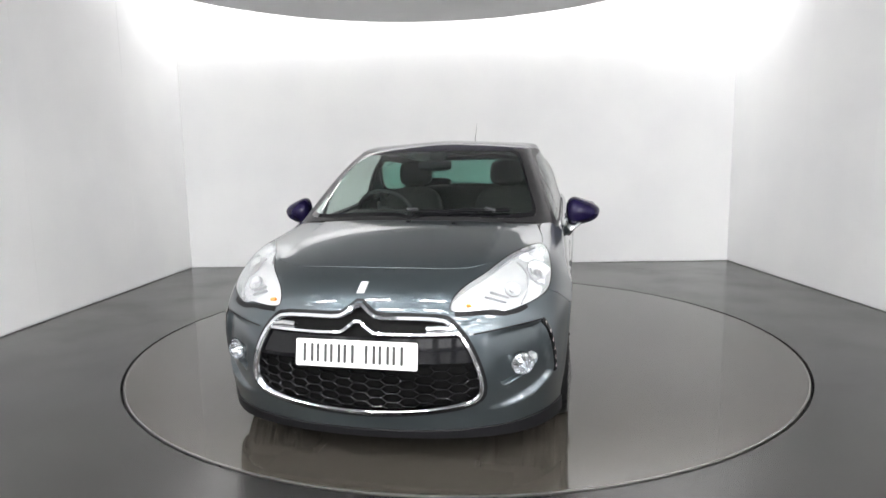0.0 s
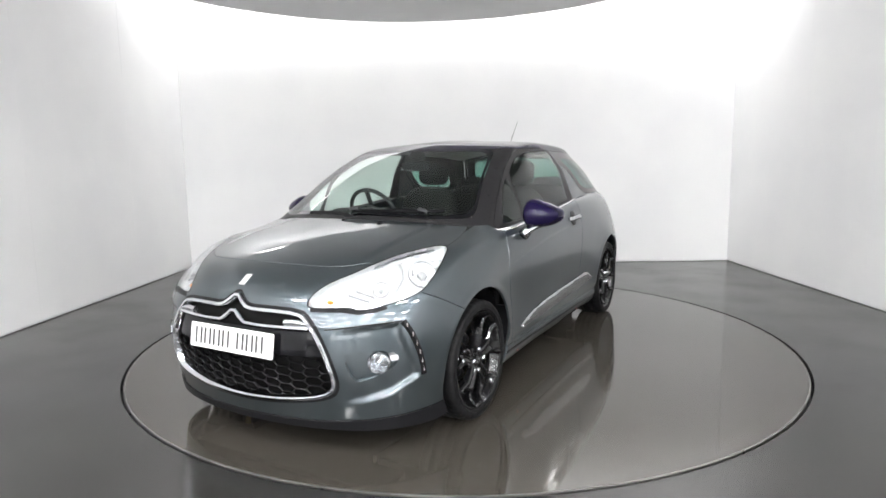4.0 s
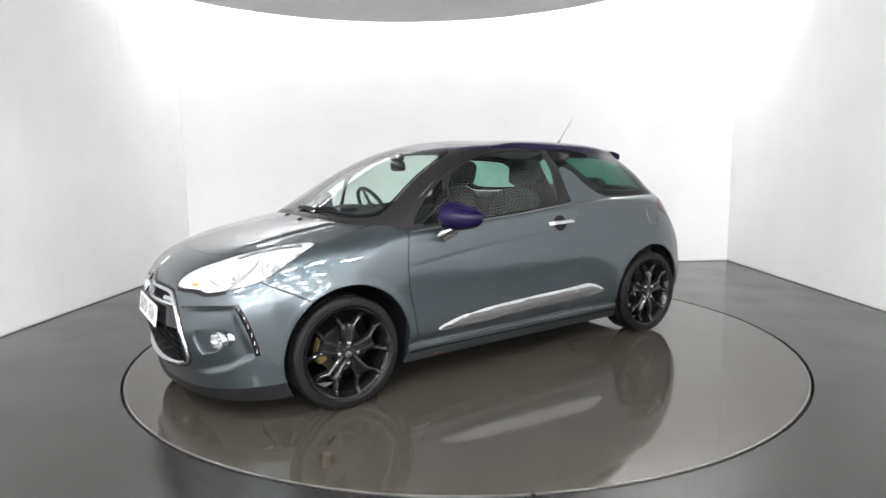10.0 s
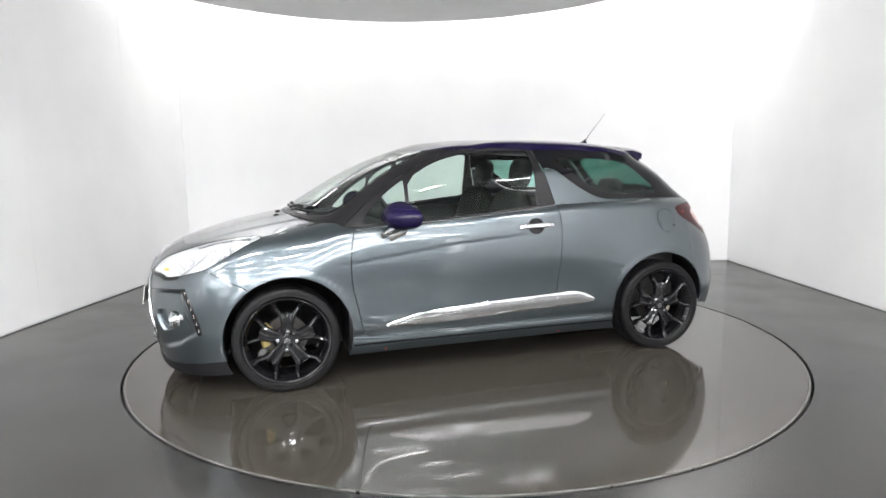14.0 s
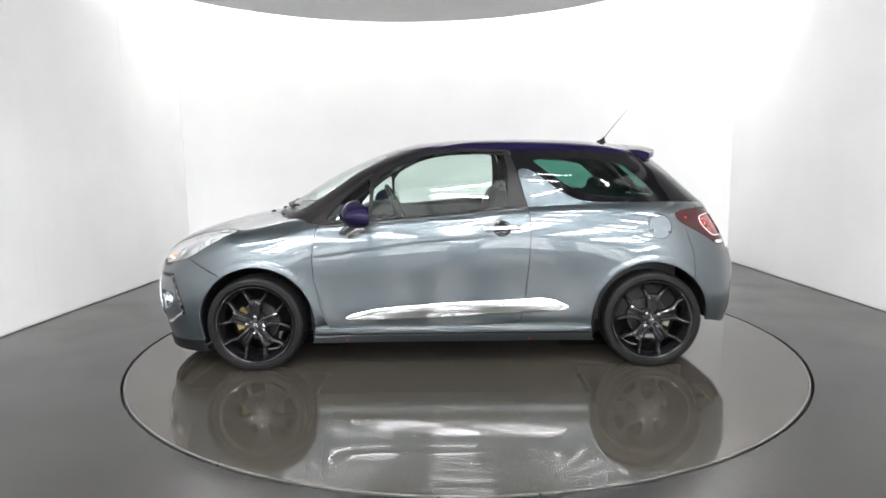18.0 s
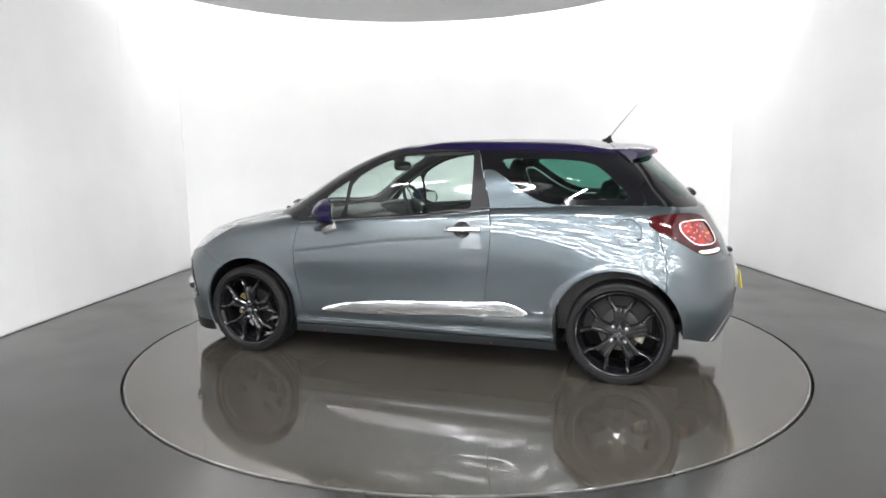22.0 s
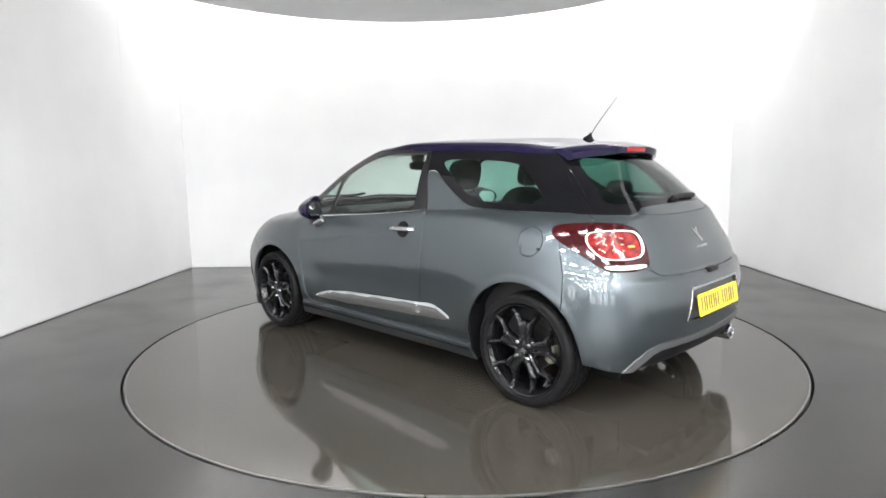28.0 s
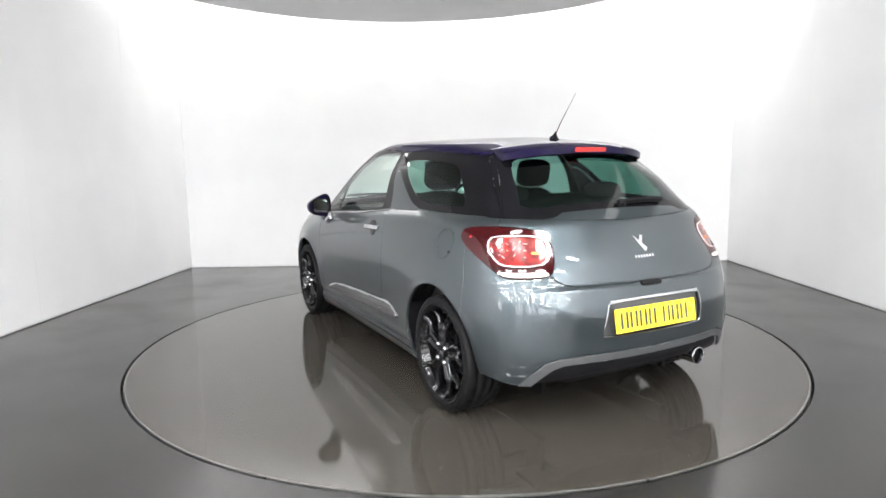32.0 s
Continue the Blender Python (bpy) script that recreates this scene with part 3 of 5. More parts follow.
MESH_BLACK = material("gloss_black_mesh", (0.006, 0.006, 0.0065), 0.15, Specular_IOR_Level=0.35)
DARK_BACK = material("dark_backing", (0.003, 0.003, 0.003), 0.6, IOR=1.2)
GLASS = glass("tinted_window_glass", (0.84, 0.945, 0.90), 1.3)
PRIVACY = glass("dark_window_glass", (0.25, 0.48, 0.41))
REAR_TINT = glass("dark_rear_glass", (0.17, 0.34, 0.29))
CLEAR = glass("clear_lamp_cover", (0.96, 0.97, 0.97))

# ---- the car ----
car = tagged(new("car"), "dark grey three-door hatchback with purple roof and mirrors on turntable", "car")


def disc_line(cx, cz, r, n=48):
    return [(cx + r * math.cos(2 * math.pi * i / n), cz + r * math.sin(2 * math.pi * i / n)) for i in range(n)]


low = quads(shape_lower(sheet(lower, 12, 12)))
high = quads(sheet(upper, 10, 12, True))

# outlines, seen from the side (x, z), from the front or back (y, z) or from above (x, y)
HEADLAMP = rounded([(1.958, .672), (1.945, .70), (1.912, .735), (1.858, .769), (1.775, .800), (1.666, .836), (1.555, .862), (1.434, .880), (1.335, .886), (1.345, .872), (1.40, .852), (1.471, .816), (1.589, .748), (1.650, .716),
                    (1.737, .692), (1.800, .677), (1.868, .662), (1.88, .676), (1.906, .676)], 2)
HOOD = [(1.823, -.02), (1.823, .0), (1.819, .12), (1.806, .24), (1.79, .33), (1.755, .42), (1.69, .497), (1.64, .535), (1.53, .61), (1.43, .668), (1.345, .714), (1.25, .712), (1.157, .700), (1.03, .672), (1.08, .60), (1.140, .45), (1.182, .25), (1.198, .0), (1.207, -.02)]
HOOD = np.concatenate([HOOD[:3], rounded(HOOD[2:14], 2, False), HOOD[14:]])
DOOR = rounded([(.822, .95), (.828, .90), (.846, .82), (.857, .74), (.857, .66), (.852, .58), (.832, .493), (.810, .366), (.782, .278), (.70, .270), (.3, .273), (-.36, .283), (-.405, .292), (-.43, .345), (-.445, .45), (-.458, .58), (-.472, .70), (-.479, .80), (-.480, .90), (-.470, .985), (-.466, 1.05), (.3, 1.05), (.82, 1.05)], 1)
FUEL = disc_line(-1.258, .876, .073)
TAIL = rounded([(-1.362, .950), (-1.385, .965), (-1.43, .973), (-1.52, .976), (-1.60, .972), (-1.655, .955), (-1.69, .915), (-1.728, .853), (-1.757, .790), (-1.762, .757), (-1.735, .748), (-1.68, .748), (-1.635, .758), (-1.553, .812), (-1.471, .855), (-1.40, .893), (-1.37, .918)], 2)
GRILLE = rounded([(-.06, .665), (0, .712), (.05, .672), (.085, .655), (.20, .655), (.345, .650), (.385, .625), (.435, .568), (.482, .475), (.505, .385), (.497, .325), (.45, .295), (.35, .275), (.2, .258), (0, .25), (-.2, .25), (-.2, .66)], 1)
FOG = disc_line(.664, .438, .034, 32)
HATCH_LOW = rounded([(-.1, .704), (0, .704), (.2, .706), (.38, .708), (.47, .713), (.515, .735), (.53, .762), (.6, .80), (.75, .98), (.69, .975), (.665, .98), (.65, 1.0), (.64, 1.10), (-.1, 1.10)], 1)
HATCH_UP = [(-1.53, .99), (-1.508, 1.012), (-1.474, 1.047), (-1.38, 1.14), (-1.299, 1.22), (-1.20, 1.297), (-1.16, 1.34), (-1.16, 1.6), (-2.2, 1.6), (-2.2, .9)]
REAR_GLASS = rounded([(-.5, 1.045), (-.02, 1.043), (.36, 1.037), (.40, 1.018), (.44, 1.006), (.575, 1.006), (.625, 1.012), (.60, 1.06), (.54, 1.20), (.47, 1.32), (.4, 1.5), (-.5, 1.5)], 1)
BUMPER_F = [(1.66, .735), (1.643, .716), (1.58, .684), (1.455, .622), (1.40, .59), (1.38, .1), (2.4, .1), (2.4, 1.0), (1.75, .95), (1.66, .80)]
BUMPER_R = [(-1.415, .888), (-1.44, .80), (-1.465, .72), (-1.47, .60), (-1.45, .1), (-2.4, .1), (-2.4, .705), (-1.80, .72), (-1.7, .80)]
SILL = [(.9, .10), (.9, .268), (.70, .258), (.3, .261), (-.40, .265), (-.9, .270), (-.9, .10)]
ROOF = [(.44, -.05), (.44, 0), (.425, .15), (.395, .29), (.345, .42), (.27, .525), (.18, .585), (.0, .61), (-.2, .615), (-.36, .613), (-.45, .611), (-.82, .588), (-1.05, .553), (-1.15, .522), (-1.185, .49), (-1.21, .3), (-1.22, 0), (-1.22, -.05)]
SCREEN = rounded([(1.3, -.3), (1.17, .0), (1.145, .30), (1.08, .52), (.985, .64), (.93, .66), (.87, .652), (.70, .598), (.45, .541), (.33, .505), (.345, .40), (.395, .27), (.425, .13), (.437, 0), (.437, -.3)], 1)
SCREEN_IN = rounded([(1.3, -.3), (1.140, .0), (1.116, .30), (1.054, .505), (.965, .621), (.912, .638), (.856, .631), (.69, .580), (.452, .522), (.386, .475), (.402, .38), (.437, .26), (.463, .13), (.474, 0), (.474, -.3)], 1)
FRAME = [(.87, .90), (.865, .945), (.80, 1.00), (.72, 1.065), (.60, 1.15), (.45, 1.243), (.3, 1.315), (.2, 1.352), (.10, 1.372), (0, 1.38), (-.2, 1.384), (-.345, 1.378), (-.372, 1.33), (-.408, 1.215), (-.440, 1.10), (-.470, .985), (-.475, .9)]
QUARTER_LIGHT = rounded([(.772, .936), (.768, .958), (.70, 1.035), (.61, 1.118), (.512, 1.182), (.506, 1.178), (.512, .948), (.60, .940)], 1)
DOOR_GLASS = rounded([(.478, 1.188), (.304, 1.287), (.162, 1.328), (.05, 1.343), (-.06, 1.348), (-.25, 1.350), (-.325, 1.345), (-.335, 1.30), (-.345, 1.20), (-.340, 1.05), (-.345, 1.006), (-.2, .995), (0, .972), (.3, .953), (.49, .943), (.484, 1.05)], 1)
FIN = rounded([(-.474, .95), (-.466, 1.00), (-.436, 1.12), (-.412, 1.205), (-.414, 1.232), (-.45, 1.237), (-.49, 1.227), (-.568, 1.168), (-.652, 1.107), (-.735, 1.060), (-.80, 1.037), (-.868, 1.027), (-1.1, 1.024), (-1.53, 1.019), (-1.56, .9), (-.5, .9)], 1)

TRIM = rounded([(.672, .336), (.62, .362), (.438, .404), (-.017, .430), (-.452, .447), (-.53, .455), (-.614, .444), (-.68, .415), (-.716, .393), (-.682, .372), (-.463, .358), (-.05, .345), (.30, .325), (.63, .325)], 1)
FOG_WELL = rounded([(.545, .478), (.606, .488), (.66, .490), (.70, .482), (.722, .458), (.71, .42), (.66, .385), (.60, .362), (.575, .362)], 1)
LIP = [(1.3, .08), (1.3, .212), (1.6, .204), (1.8, .188), (1.95, .170), (2.3, .166), (2.3, .08)]
SKIRT = [(.9, .08), (.9, .226), (-.9, .232), (-.9, .08)]
STRIP_UP = [(-.1, .388), (.40, .391), (.52, .385), (.585, .365), (.64, .315), (.70, .225), (.76, .12), (.55, .12), (-.1, .12)]
STRIP_LOW = [(-.1, .352), (.40, .355), (.50, .350), (.55, .332), (.60, .285), (.645, .225), (.70, .12), (.55, .12), (-.1, .12)]
PLATE_WELL = rounded([(-.4, .632), (0, .632), (.285, .628), (.300, .61), (.325, .485), (.315, .466), (.25, .464), (0, .466), (-.4, .466)], 1)
RING_OUT = rounded([(-1.520, .925), (-1.565, .938), (-1.66, .938), (-1.695, .905), (-1.732, .835), (-1.730, .800), (-1.64, .800), (-1.60, .815), (-1.535, .875)], 1)
RING_IN = rounded([(-1.529, .9225), (-1.566, .932), (-1.658, .932), (-1.690, .902), (-1.7255, .834), (-1.7235, .806), (-1.643, .806), (-1.603, .8205), (-1.543, .8755)], 1)
TAIL_CLEAR = rounded([(-1.625, .778), (-1.70, .776), (-1.752, .779), (-1.760, .758), (-1.70, .754), (-1.645, .758)], 1)
FRIT = rounded([(-.50, 1.290), (-.56, 1.245), (-.63, 1.19), (-.70, 1.14), (-.78, 1.092), (-.85, 1.070), (-.97, 1.060), (-1.12, 1.056), (-1.27, 1.054), (-1.22, 1.115), (-1.12, 1.21), (-1.04, 1.266), (-.85, 1.288), (-.62, 1.298)], 1)
REAR_FRIT = rounded([(-.5, 1.075), (-.02, 1.073), (.36, 1.067), (.43, 1.052), (.535, 1.056), (.515, 1.11), (.47, 1.23), (.42, 1.29), (.3, 1.305), (-.5, 1.31)], 1)

ahead, behind = (lambda c: c[0] > 1.2), (lambda c: c[0] < -1.2)
rear = lambda c: c[0] < -1.5
for ax, az, r in ARCHES:
    low = cut(low, disc_line(ax, az, r, 64), SIDE, lambda c: c[1] > 0.55)
    _, low = take(low, disc_line(ax, az, r, 64), SIDE, lambda c: c[1] > 0.55)
for line, view, test in ((HEADLAMP, SIDE, ahead), (HOOD, TOP, lambda c: c[2] > 0.72), (DOOR, SIDE, lambda c: c[1] > 0.5), (FUEL, SIDE, behind), (TAIL, SIDE, behind), (GRILLE, FRONT, ahead), (FOG_WELL, FRONT, lambda c: c[0] > 1.5 and c[1] > 0.4), (LIP, SIDE, ahead), (SKIRT, SIDE, lambda c: abs(c[0]) < 1.0), (TRIM, SIDE, lambda c: c[1] > 0.5),
                         (STRIP_UP, FRONT, rear), (STRIP_LOW, FRONT, rear), (PLATE_WELL, FRONT, rear), (RING_OUT, SIDE, behind), (RING_IN, SIDE, behind), (TAIL_CLEAR, SIDE, behind),
                         (HATCH_LOW, FRONT, rear), (BUMPER_F, SIDE, ahead), (BUMPER_R, SIDE, behind), (SILL, SIDE, lambda c: abs(c[0]) < 1.0)):
    low = cut(low, line, view, test)
for line, view, test in ((ROOF, TOP, None), (SCREEN, TOP, lambda c: c[0] > 0.25), (SCREEN_IN, TOP, lambda c: c[0] > 0.25), (FRAME, SIDE, None), (QUARTER_LIGHT, SIDE, None), (DOOR_GLASS, SIDE, None), (FIN, SIDE, None), (HATCH_UP, SIDE, behind), (REAR_GLASS, FRONT, behind), (FRIT, SIDE, None), (REAR_FRIT, FRONT, behind)):
    high = cut(high, line, view, test)

trim_skin, low = take(low, TRIM, SIDE, lambda c: c[1] > 0.5)
headlamp_skin, low = take(low, HEADLAMP, SIDE, ahead)
hood_skin, low = take(low, HOOD, TOP, lambda c: c[2] > 0.72)
door_skin, low = take(low, DOOR, SIDE, lambda c: c[1] > 0.5)
fuel_skin, low = take(low, FUEL, SIDE, behind)
tail_skin, low = take(low, TAIL, SIDE, behind)
grille_skin, low = take(low, GRILLE, FRONT, ahead)
fog_skin, low = take(low, FOG_WELL, FRONT, lambda c: c[0] > 1.5 and c[1] > 0.4)
lip_skin, low = take(low, LIP, SIDE, ahead)
hatch_skin, low = take(low, HATCH_LOW, FRONT, rear)
bumper_f, low = take(low, BUMPER_F, SIDE, ahead)
valance_skin, low = take(low, STRIP_LOW, FRONT, rear)
strip_skin, low = take(low, STRIP_UP, FRONT, rear)
plate_skin, low = take(low, PLATE_WELL, FRONT, rear)
bumper_r, low = take(low, BUMPER_R, SIDE, behind)
skirt_skin, low = take(low, SKIRT, SIDE, lambda c: abs(c[0]) < 1.0)
sill_skin, low = take(low, SILL, SIDE, lambda c: abs(c[0]) < 1.0)
is_cowl = lambda p: p[:, 0].mean() > 1.0 and p[:, 1].mean() < 0.69 and p[:, 2].mean() > 0.8
hood_skin = hood_skin + [p for p in low if is_cowl(p) and p[:, 0].mean() > 1.4]
low = [p for p in low if not (is_cowl(p) and p[:, 0].mean() > 1.4)]
fender = [p for p in low if p[:, 0].mean() > 0.6 and not is_cowl(p)]
cowl_skin = [p for p in low if is_cowl(p)]
quarter = [p for p in low if p[:, 0].mean() <= 0.6]
ring_all, tail_red = take(tail_skin, RING_OUT, SIDE)
ring_red, ring_skin = take(ring_all, RING_IN, SIDE)
tail_clear, tail_red = take(tail_red, TAIL_CLEAR, SIDE)

screen_skin, high = take(high, SCREEN, TOP, lambda c: c[0] > 0.25)
screen_skin, screen_frit = take(screen_skin, SCREEN_IN, TOP)
hatch_up, high = take(high, HATCH_UP, SIDE, behind)
roof_skin, high = take(high, ROOF, TOP, None)
hatch_top, hatch_up = take(hatch_up, ROOF, TOP, None)
rear_glass, hatch_frame = take(hatch_up, REAR_GLASS, FRONT, behind)
rear_glass, rear_frit = take(rear_glass, REAR_FRIT, FRONT, behind)
light_skin, high = take(high, QUARTER_LIGHT, SIDE)
glass_skin, high = take(high, DOOR_GLASS, SIDE)
frame_skin, high = take(high, FRAME, SIDE)
fin_skin, high = take(high, FIN, SIDE)
pillar_skin = [p for p in high if p[:, 0].mean() > 0.0]
side_glass, side_frit = take([p for p in high if p[:, 0].mean() <= 0.0], FRIT, SIDE)


def both(polys):
    return polys + mirrored(polys)


def bulge(p):
    """Round the side strip: a ridge above its middle."""
    q = p.copy()
    top = np.interp(q[:, 0], (-.72, -.614, -.53, -.017, .438, .672), (.392, .444, .455, .430, .404, .334))
    bot = np.interp(q[:, 0], (-.72, -.682, -.463, -.05, .30, .672), (.390, .372, .358, .345, .325, .328))
    t = np.clip((q[:, 2] - bot) / np.maximum(top - bot, .004), 0, 1)
    out = np.interp(t, (0, .10, .45, .58, .9, 1), (0, .008, .013, .017, .011, 0))
    tilt = np.interp(t, (0, .08, .16, .42, .55, .66, .9, 1), (-.6, 0, -.10, -.12, -.05, .02, .08, .6))
    q[:, :3] += q[:, 3:] * out[:, None]
    q[:, 5] += tilt
    q[:, 3:] /= np.linalg.norm(q[:, 3:], axis=1, keepdims=True)
    return q


hood = panel("hood", both(hood_skin), PAINT, car)
bumper = panel("front_bumper", both(bumper_f), PAINT, car, depth=0.03)
panel("splitter", both(lip_skin), BLACK, bumper, "black plastic splitter", lift=0.006)
bumper_rear = panel("rear_bumper", both(bumper_r), PAINT, car)
panel("valance", both(valance_skin), BLACK, bumper_rear, "black plastic valance", lift=-0.012)
panel("diffuser_strip", both(strip_skin), STRIP_GREY, bumper_rear, "light grey diffuser strip", lift=0.006)
panel("plate_recess", both(plate_skin), STRIP_GREY, bumper_rear, lift=-0.018, flange=False)
hatch = panel("tailgate", both(hatch_skin), PAINT, car, gap=0.0035)
panel("roof", both(roof_skin) + both(hatch_top), PURPLE, car, "purple metallic roof")
screen = panel("windscreen", both(screen_skin), GLASS, car, "clear slightly green windscreen", flange=False, gap=0)
panel("screen_border", both(screen_frit), BLACK_GLOSS, screen, "gloss black printed border", flange=False, gap=0.001)
panel("cowl", both(cowl_skin), BLACK, car, "black plastic cowl")
panel("hatch_frame", [p for p in both(hatch_frame) if p[:, 2].mean() < 1.05 and abs(p[:, 1].mean()) < .47], PAINT, hatch, gap=0, flange=False)
for keep_side in (1, -1):
    panel("hatch_pillar", [p for p in both(hatch_frame) if (p[:, 2].mean() >= 1.05 or abs(p[:, 1].mean()) >= .47) and p[:, 1].mean() * keep_side > 0], BLACK_GLOSS, hatch)
panel("rear_window", both(rear_glass), REAR_TINT, hatch, "dark tinted rear window", flange=False, gap=0)
panel("window_border", both(rear_frit), BLACK_GLOSS, hatch, flange=False, gap=0)
for flip in (False, True):
    s = mirrored if flip else (lambda q: q)
    wing = panel("front_wing", s(fender), PAINT, car)
    haunch = panel("rear_quarter", s(quarter) + s(fin_skin) + (s(fuel_skin) if flip else []), PAINT, car)
    door = panel("door", s(door_skin), PAINT, car, gap=0.003)
    panel("window_frame", s(frame_skin), SATIN, door, "dark satin window frame")
    panel("door_window", s(glass_skin), GLASS, door, "clear window pane", flange=False)
    panel("quarter_light", s(light_skin), GLASS, door, flange=False)
    bulged = [bulge(p) for p in s(trim_skin)]
    panel("trim_strip", [p for p in bulged if p[:, 0].mean() > -0.4435], CHROME, door, "bright chrome side strip", lift=0.004, depth=0.03, gap=0.0015)
    panel("trim_strip", [p for p in bulged if p[:, 0].mean() <= -0.4435], CHROME, haunch, "bright chrome side strip", lift=0.004, depth=0.03, gap=0.0015)
    if not flip:
        panel("fuel_flap", s(fuel_skin), PAINT, car)
    panel("pillar", s(pillar_skin), SATIN, car, "dark satin windscreen pillar")
    panel("side_window", s(side_glass), PRIVACY, car, "dark tinted rear side window", flange=False, gap=0)
    panel("window_border", s(side_frit), BLACK_GLOSS, car, "gloss black window border", flange=False, gap=0.001)
    panel("sill", s(sill_skin), PAINT, car, lift=0.004)
    panel("side_skirt", s(skirt_skin), PAINT, car, lift=0.007, gap=0.004)
    lamp = panel("headlamp", s(headlamp_skin), CLEAR, car, "clear headlamp with bright silver inside", flange=False)
    panel("lamp_wall", s(headlamp_skin), LAMP_SILVER, lamp, "bright silver side wall", gap=0.003, depth=0.05, lift=-0.001, rim_only=True)
    back = [np.concatenate([p[:, :3] - p[:, 3:] * 0.045, p[:, 3:]], 1) for p in s(headlamp_skin)]
    panel("lamp_housing", back, LAMP_SILVER, lamp, "bright silver housing", flange=False, gap=-0.004)
    tail = panel("tail_lamp", s(tail_red), RED_LENS, car, "deep red tail lamp with white ring", depth=0.03, gap=0.002)
    panel("light_ring", s(ring_skin), WHITE_LENS, tail, "white light ring", lift=0.001, flange=False, gap=0)
    panel("inner_lens", s(ring_red), RED_BRIGHT, tail, "bright red inner lens", lift=-0.008, flange=False, gap=0)
    panel("reversing_lens", s(tail_clear), WHITE_LENS, tail, "clear reversing lens", lift=0.0, flange=False, gap=0)
    panel("fog_well", s(fog_skin), PAINT, bumper, "painted fog lamp recess", lift=-0.028, flange=False, gap=-0.002)


# ---- details on the car's surface ----
fine_low = with_normals(shape_lower(sheet(lower, 12, 12)))
fine_high = with_normals(sheet(upper, 10, 12, True))


def finder(grid, view, pick, test):
    """A function that finds the surface's point and normal at a place in a view; pick: the axis and sign that win."""
    a, b, c, d = grid[:-1, :-1], grid[1:, :-1], grid[1:, 1:], grid[:-1, 1:]
    tri = np.concatenate([np.stack((a, b, c), 2).reshape(-1, 3, 6), np.stack((a, c, d), 2).reshape(-1, 3, 6)])
    tri = tri[np.array([test(m) for m in tri[:, :, :3].mean(1)])]
    p = tri[:, :, list(view)]
    v0, v1 = p[:, 1] - p[:, 0], p[:, 2] - p[:, 0]
    den = v0[:, 0] * v1[:, 1] - v0[:, 1] * v1[:, 0]
    good = np.abs(den) > 1e-8
    tri, p, v0, v1, den = tri[good], p[good], v0[good], v1[good], den[good]

    def find(s, t):
        flip = view == FRONT and s < 0
        q = np.array((abs(s) if view == FRONT else s, t)) - p[:, 0]
        u = (q[:, 0] * v1[:, 1] - q[:, 1] * v1[:, 0]) / den
        w = (v0[:, 0] * q[:, 1] - v0[:, 1] * q[:, 0]) / den
        out = np.maximum(np.maximum(-u, -w), u + w - 1)
        ok = np.nonzero(out < 1e-6)[0]
        if len(ok):
            z = (1 - u[ok] - w[ok])[:, None] * tri[ok, 0] + u[ok][:, None] * tri[ok, 1] + w[ok][:, None] * tri[ok, 2]
            best = z[np.argmax(z[:, pick[0]] * pick[1])]
        else:
            best = tri[np.argmin(((p.mean(1) - (abs(s) if view == FRONT else s, t)) ** 2).sum(1))].mean(0)
        best = best * np.array((1, -1, 1, 1, -1, 1)) if flip else best
        n = Vector(best[3:]).normalized()
        return Vector(best[:3]), n
    return find


on_front = finder(fine_low, FRONT, (0, 1), lambda m: m[0] > 1.55)
on_rear = finder(fine_low, FRONT, (0, -1), lambda m: m[0] < -1.5)
on_side = finder(fine_low, SIDE, (1, 1), lambda m: m[1] > 0.3)
on_top = finder(fine_low, TOP, (2, 1), lambda m: m[2] > 0.7 and m[0] > 0.9)
on_roof = finder(fine_high, TOP, (2, 1), lambda m: m[2] > 1.1 or m[0] > 0.7)
on_back_glass = finder(fine_high, FRONT, (0, -1), lambda m: m[0] < -1.1)


def dense(pts, step=0.02, closed=False):
    """More points along a line."""
    out = []
    pts = [tuple(q) for q in pts]
    for a, b in zip(pts, pts[1:] + pts[:1] if closed else pts[1:]):
        n = max(1, int(math.dist(a, b) / step))
        out += [tuple(a[k] + (b[k] - a[k]) * i / n for k in range(len(a))) for i in range(n)]
    return out if closed else out + [pts[-1]]


def strip(name, line, find, section, mat, parent, label="", lift=0.0, closed=False, step=0.02, mirror=False):
    """A moulding that follows the surface."""
    hits = [find(*q) for q in dense(line, step, closed)]
    flip = Vector((1, -1, 1))
    path = [p + n * lift for p, n in hits]
    ups = [n for _, n in hits]
    if mirror:
        path, ups = [p * flip for p in path], [n * flip for n in ups]
    v, f = sweep(path, section, ups, closed)
    bm = bmesh.new()
    vs = [bm.verts.new(q) for q in v]
    for q in f:
        bm.faces.new([vs[k] for k in q])
    return part(name, bm, mat, parent, label, smooth=True, sharp=50)


def blob(name, size, mat, parent, at, label="", power=2.6, nu=24, nv=14):
    """A rounded solid (superellipsoid)."""
    def sp(c):
        return math.copysign(abs(c) ** (2 / power), c)
    verts, faces = [], []
    for j in range(nv + 1):
        b = -math.pi / 2 + math.pi * j / nv
        for i in range(nu):
            a = 2 * math.pi * i / nu
            verts.append((size[0] * sp(math.cos(b)) * sp(math.cos(a)), size[1] * sp(math.cos(b)) * sp(math.sin(a)), size[2] * sp(math.sin(b))))
    for j in range(nv):
        for i in range(nu):
            k = (i + 1) % nu
            faces.append((j * nu + i, j * nu + k, (j + 1) * nu + k, (j + 1) * nu + i))
    return mesh_object(name, verts, faces, mat, parent, label, at=at)


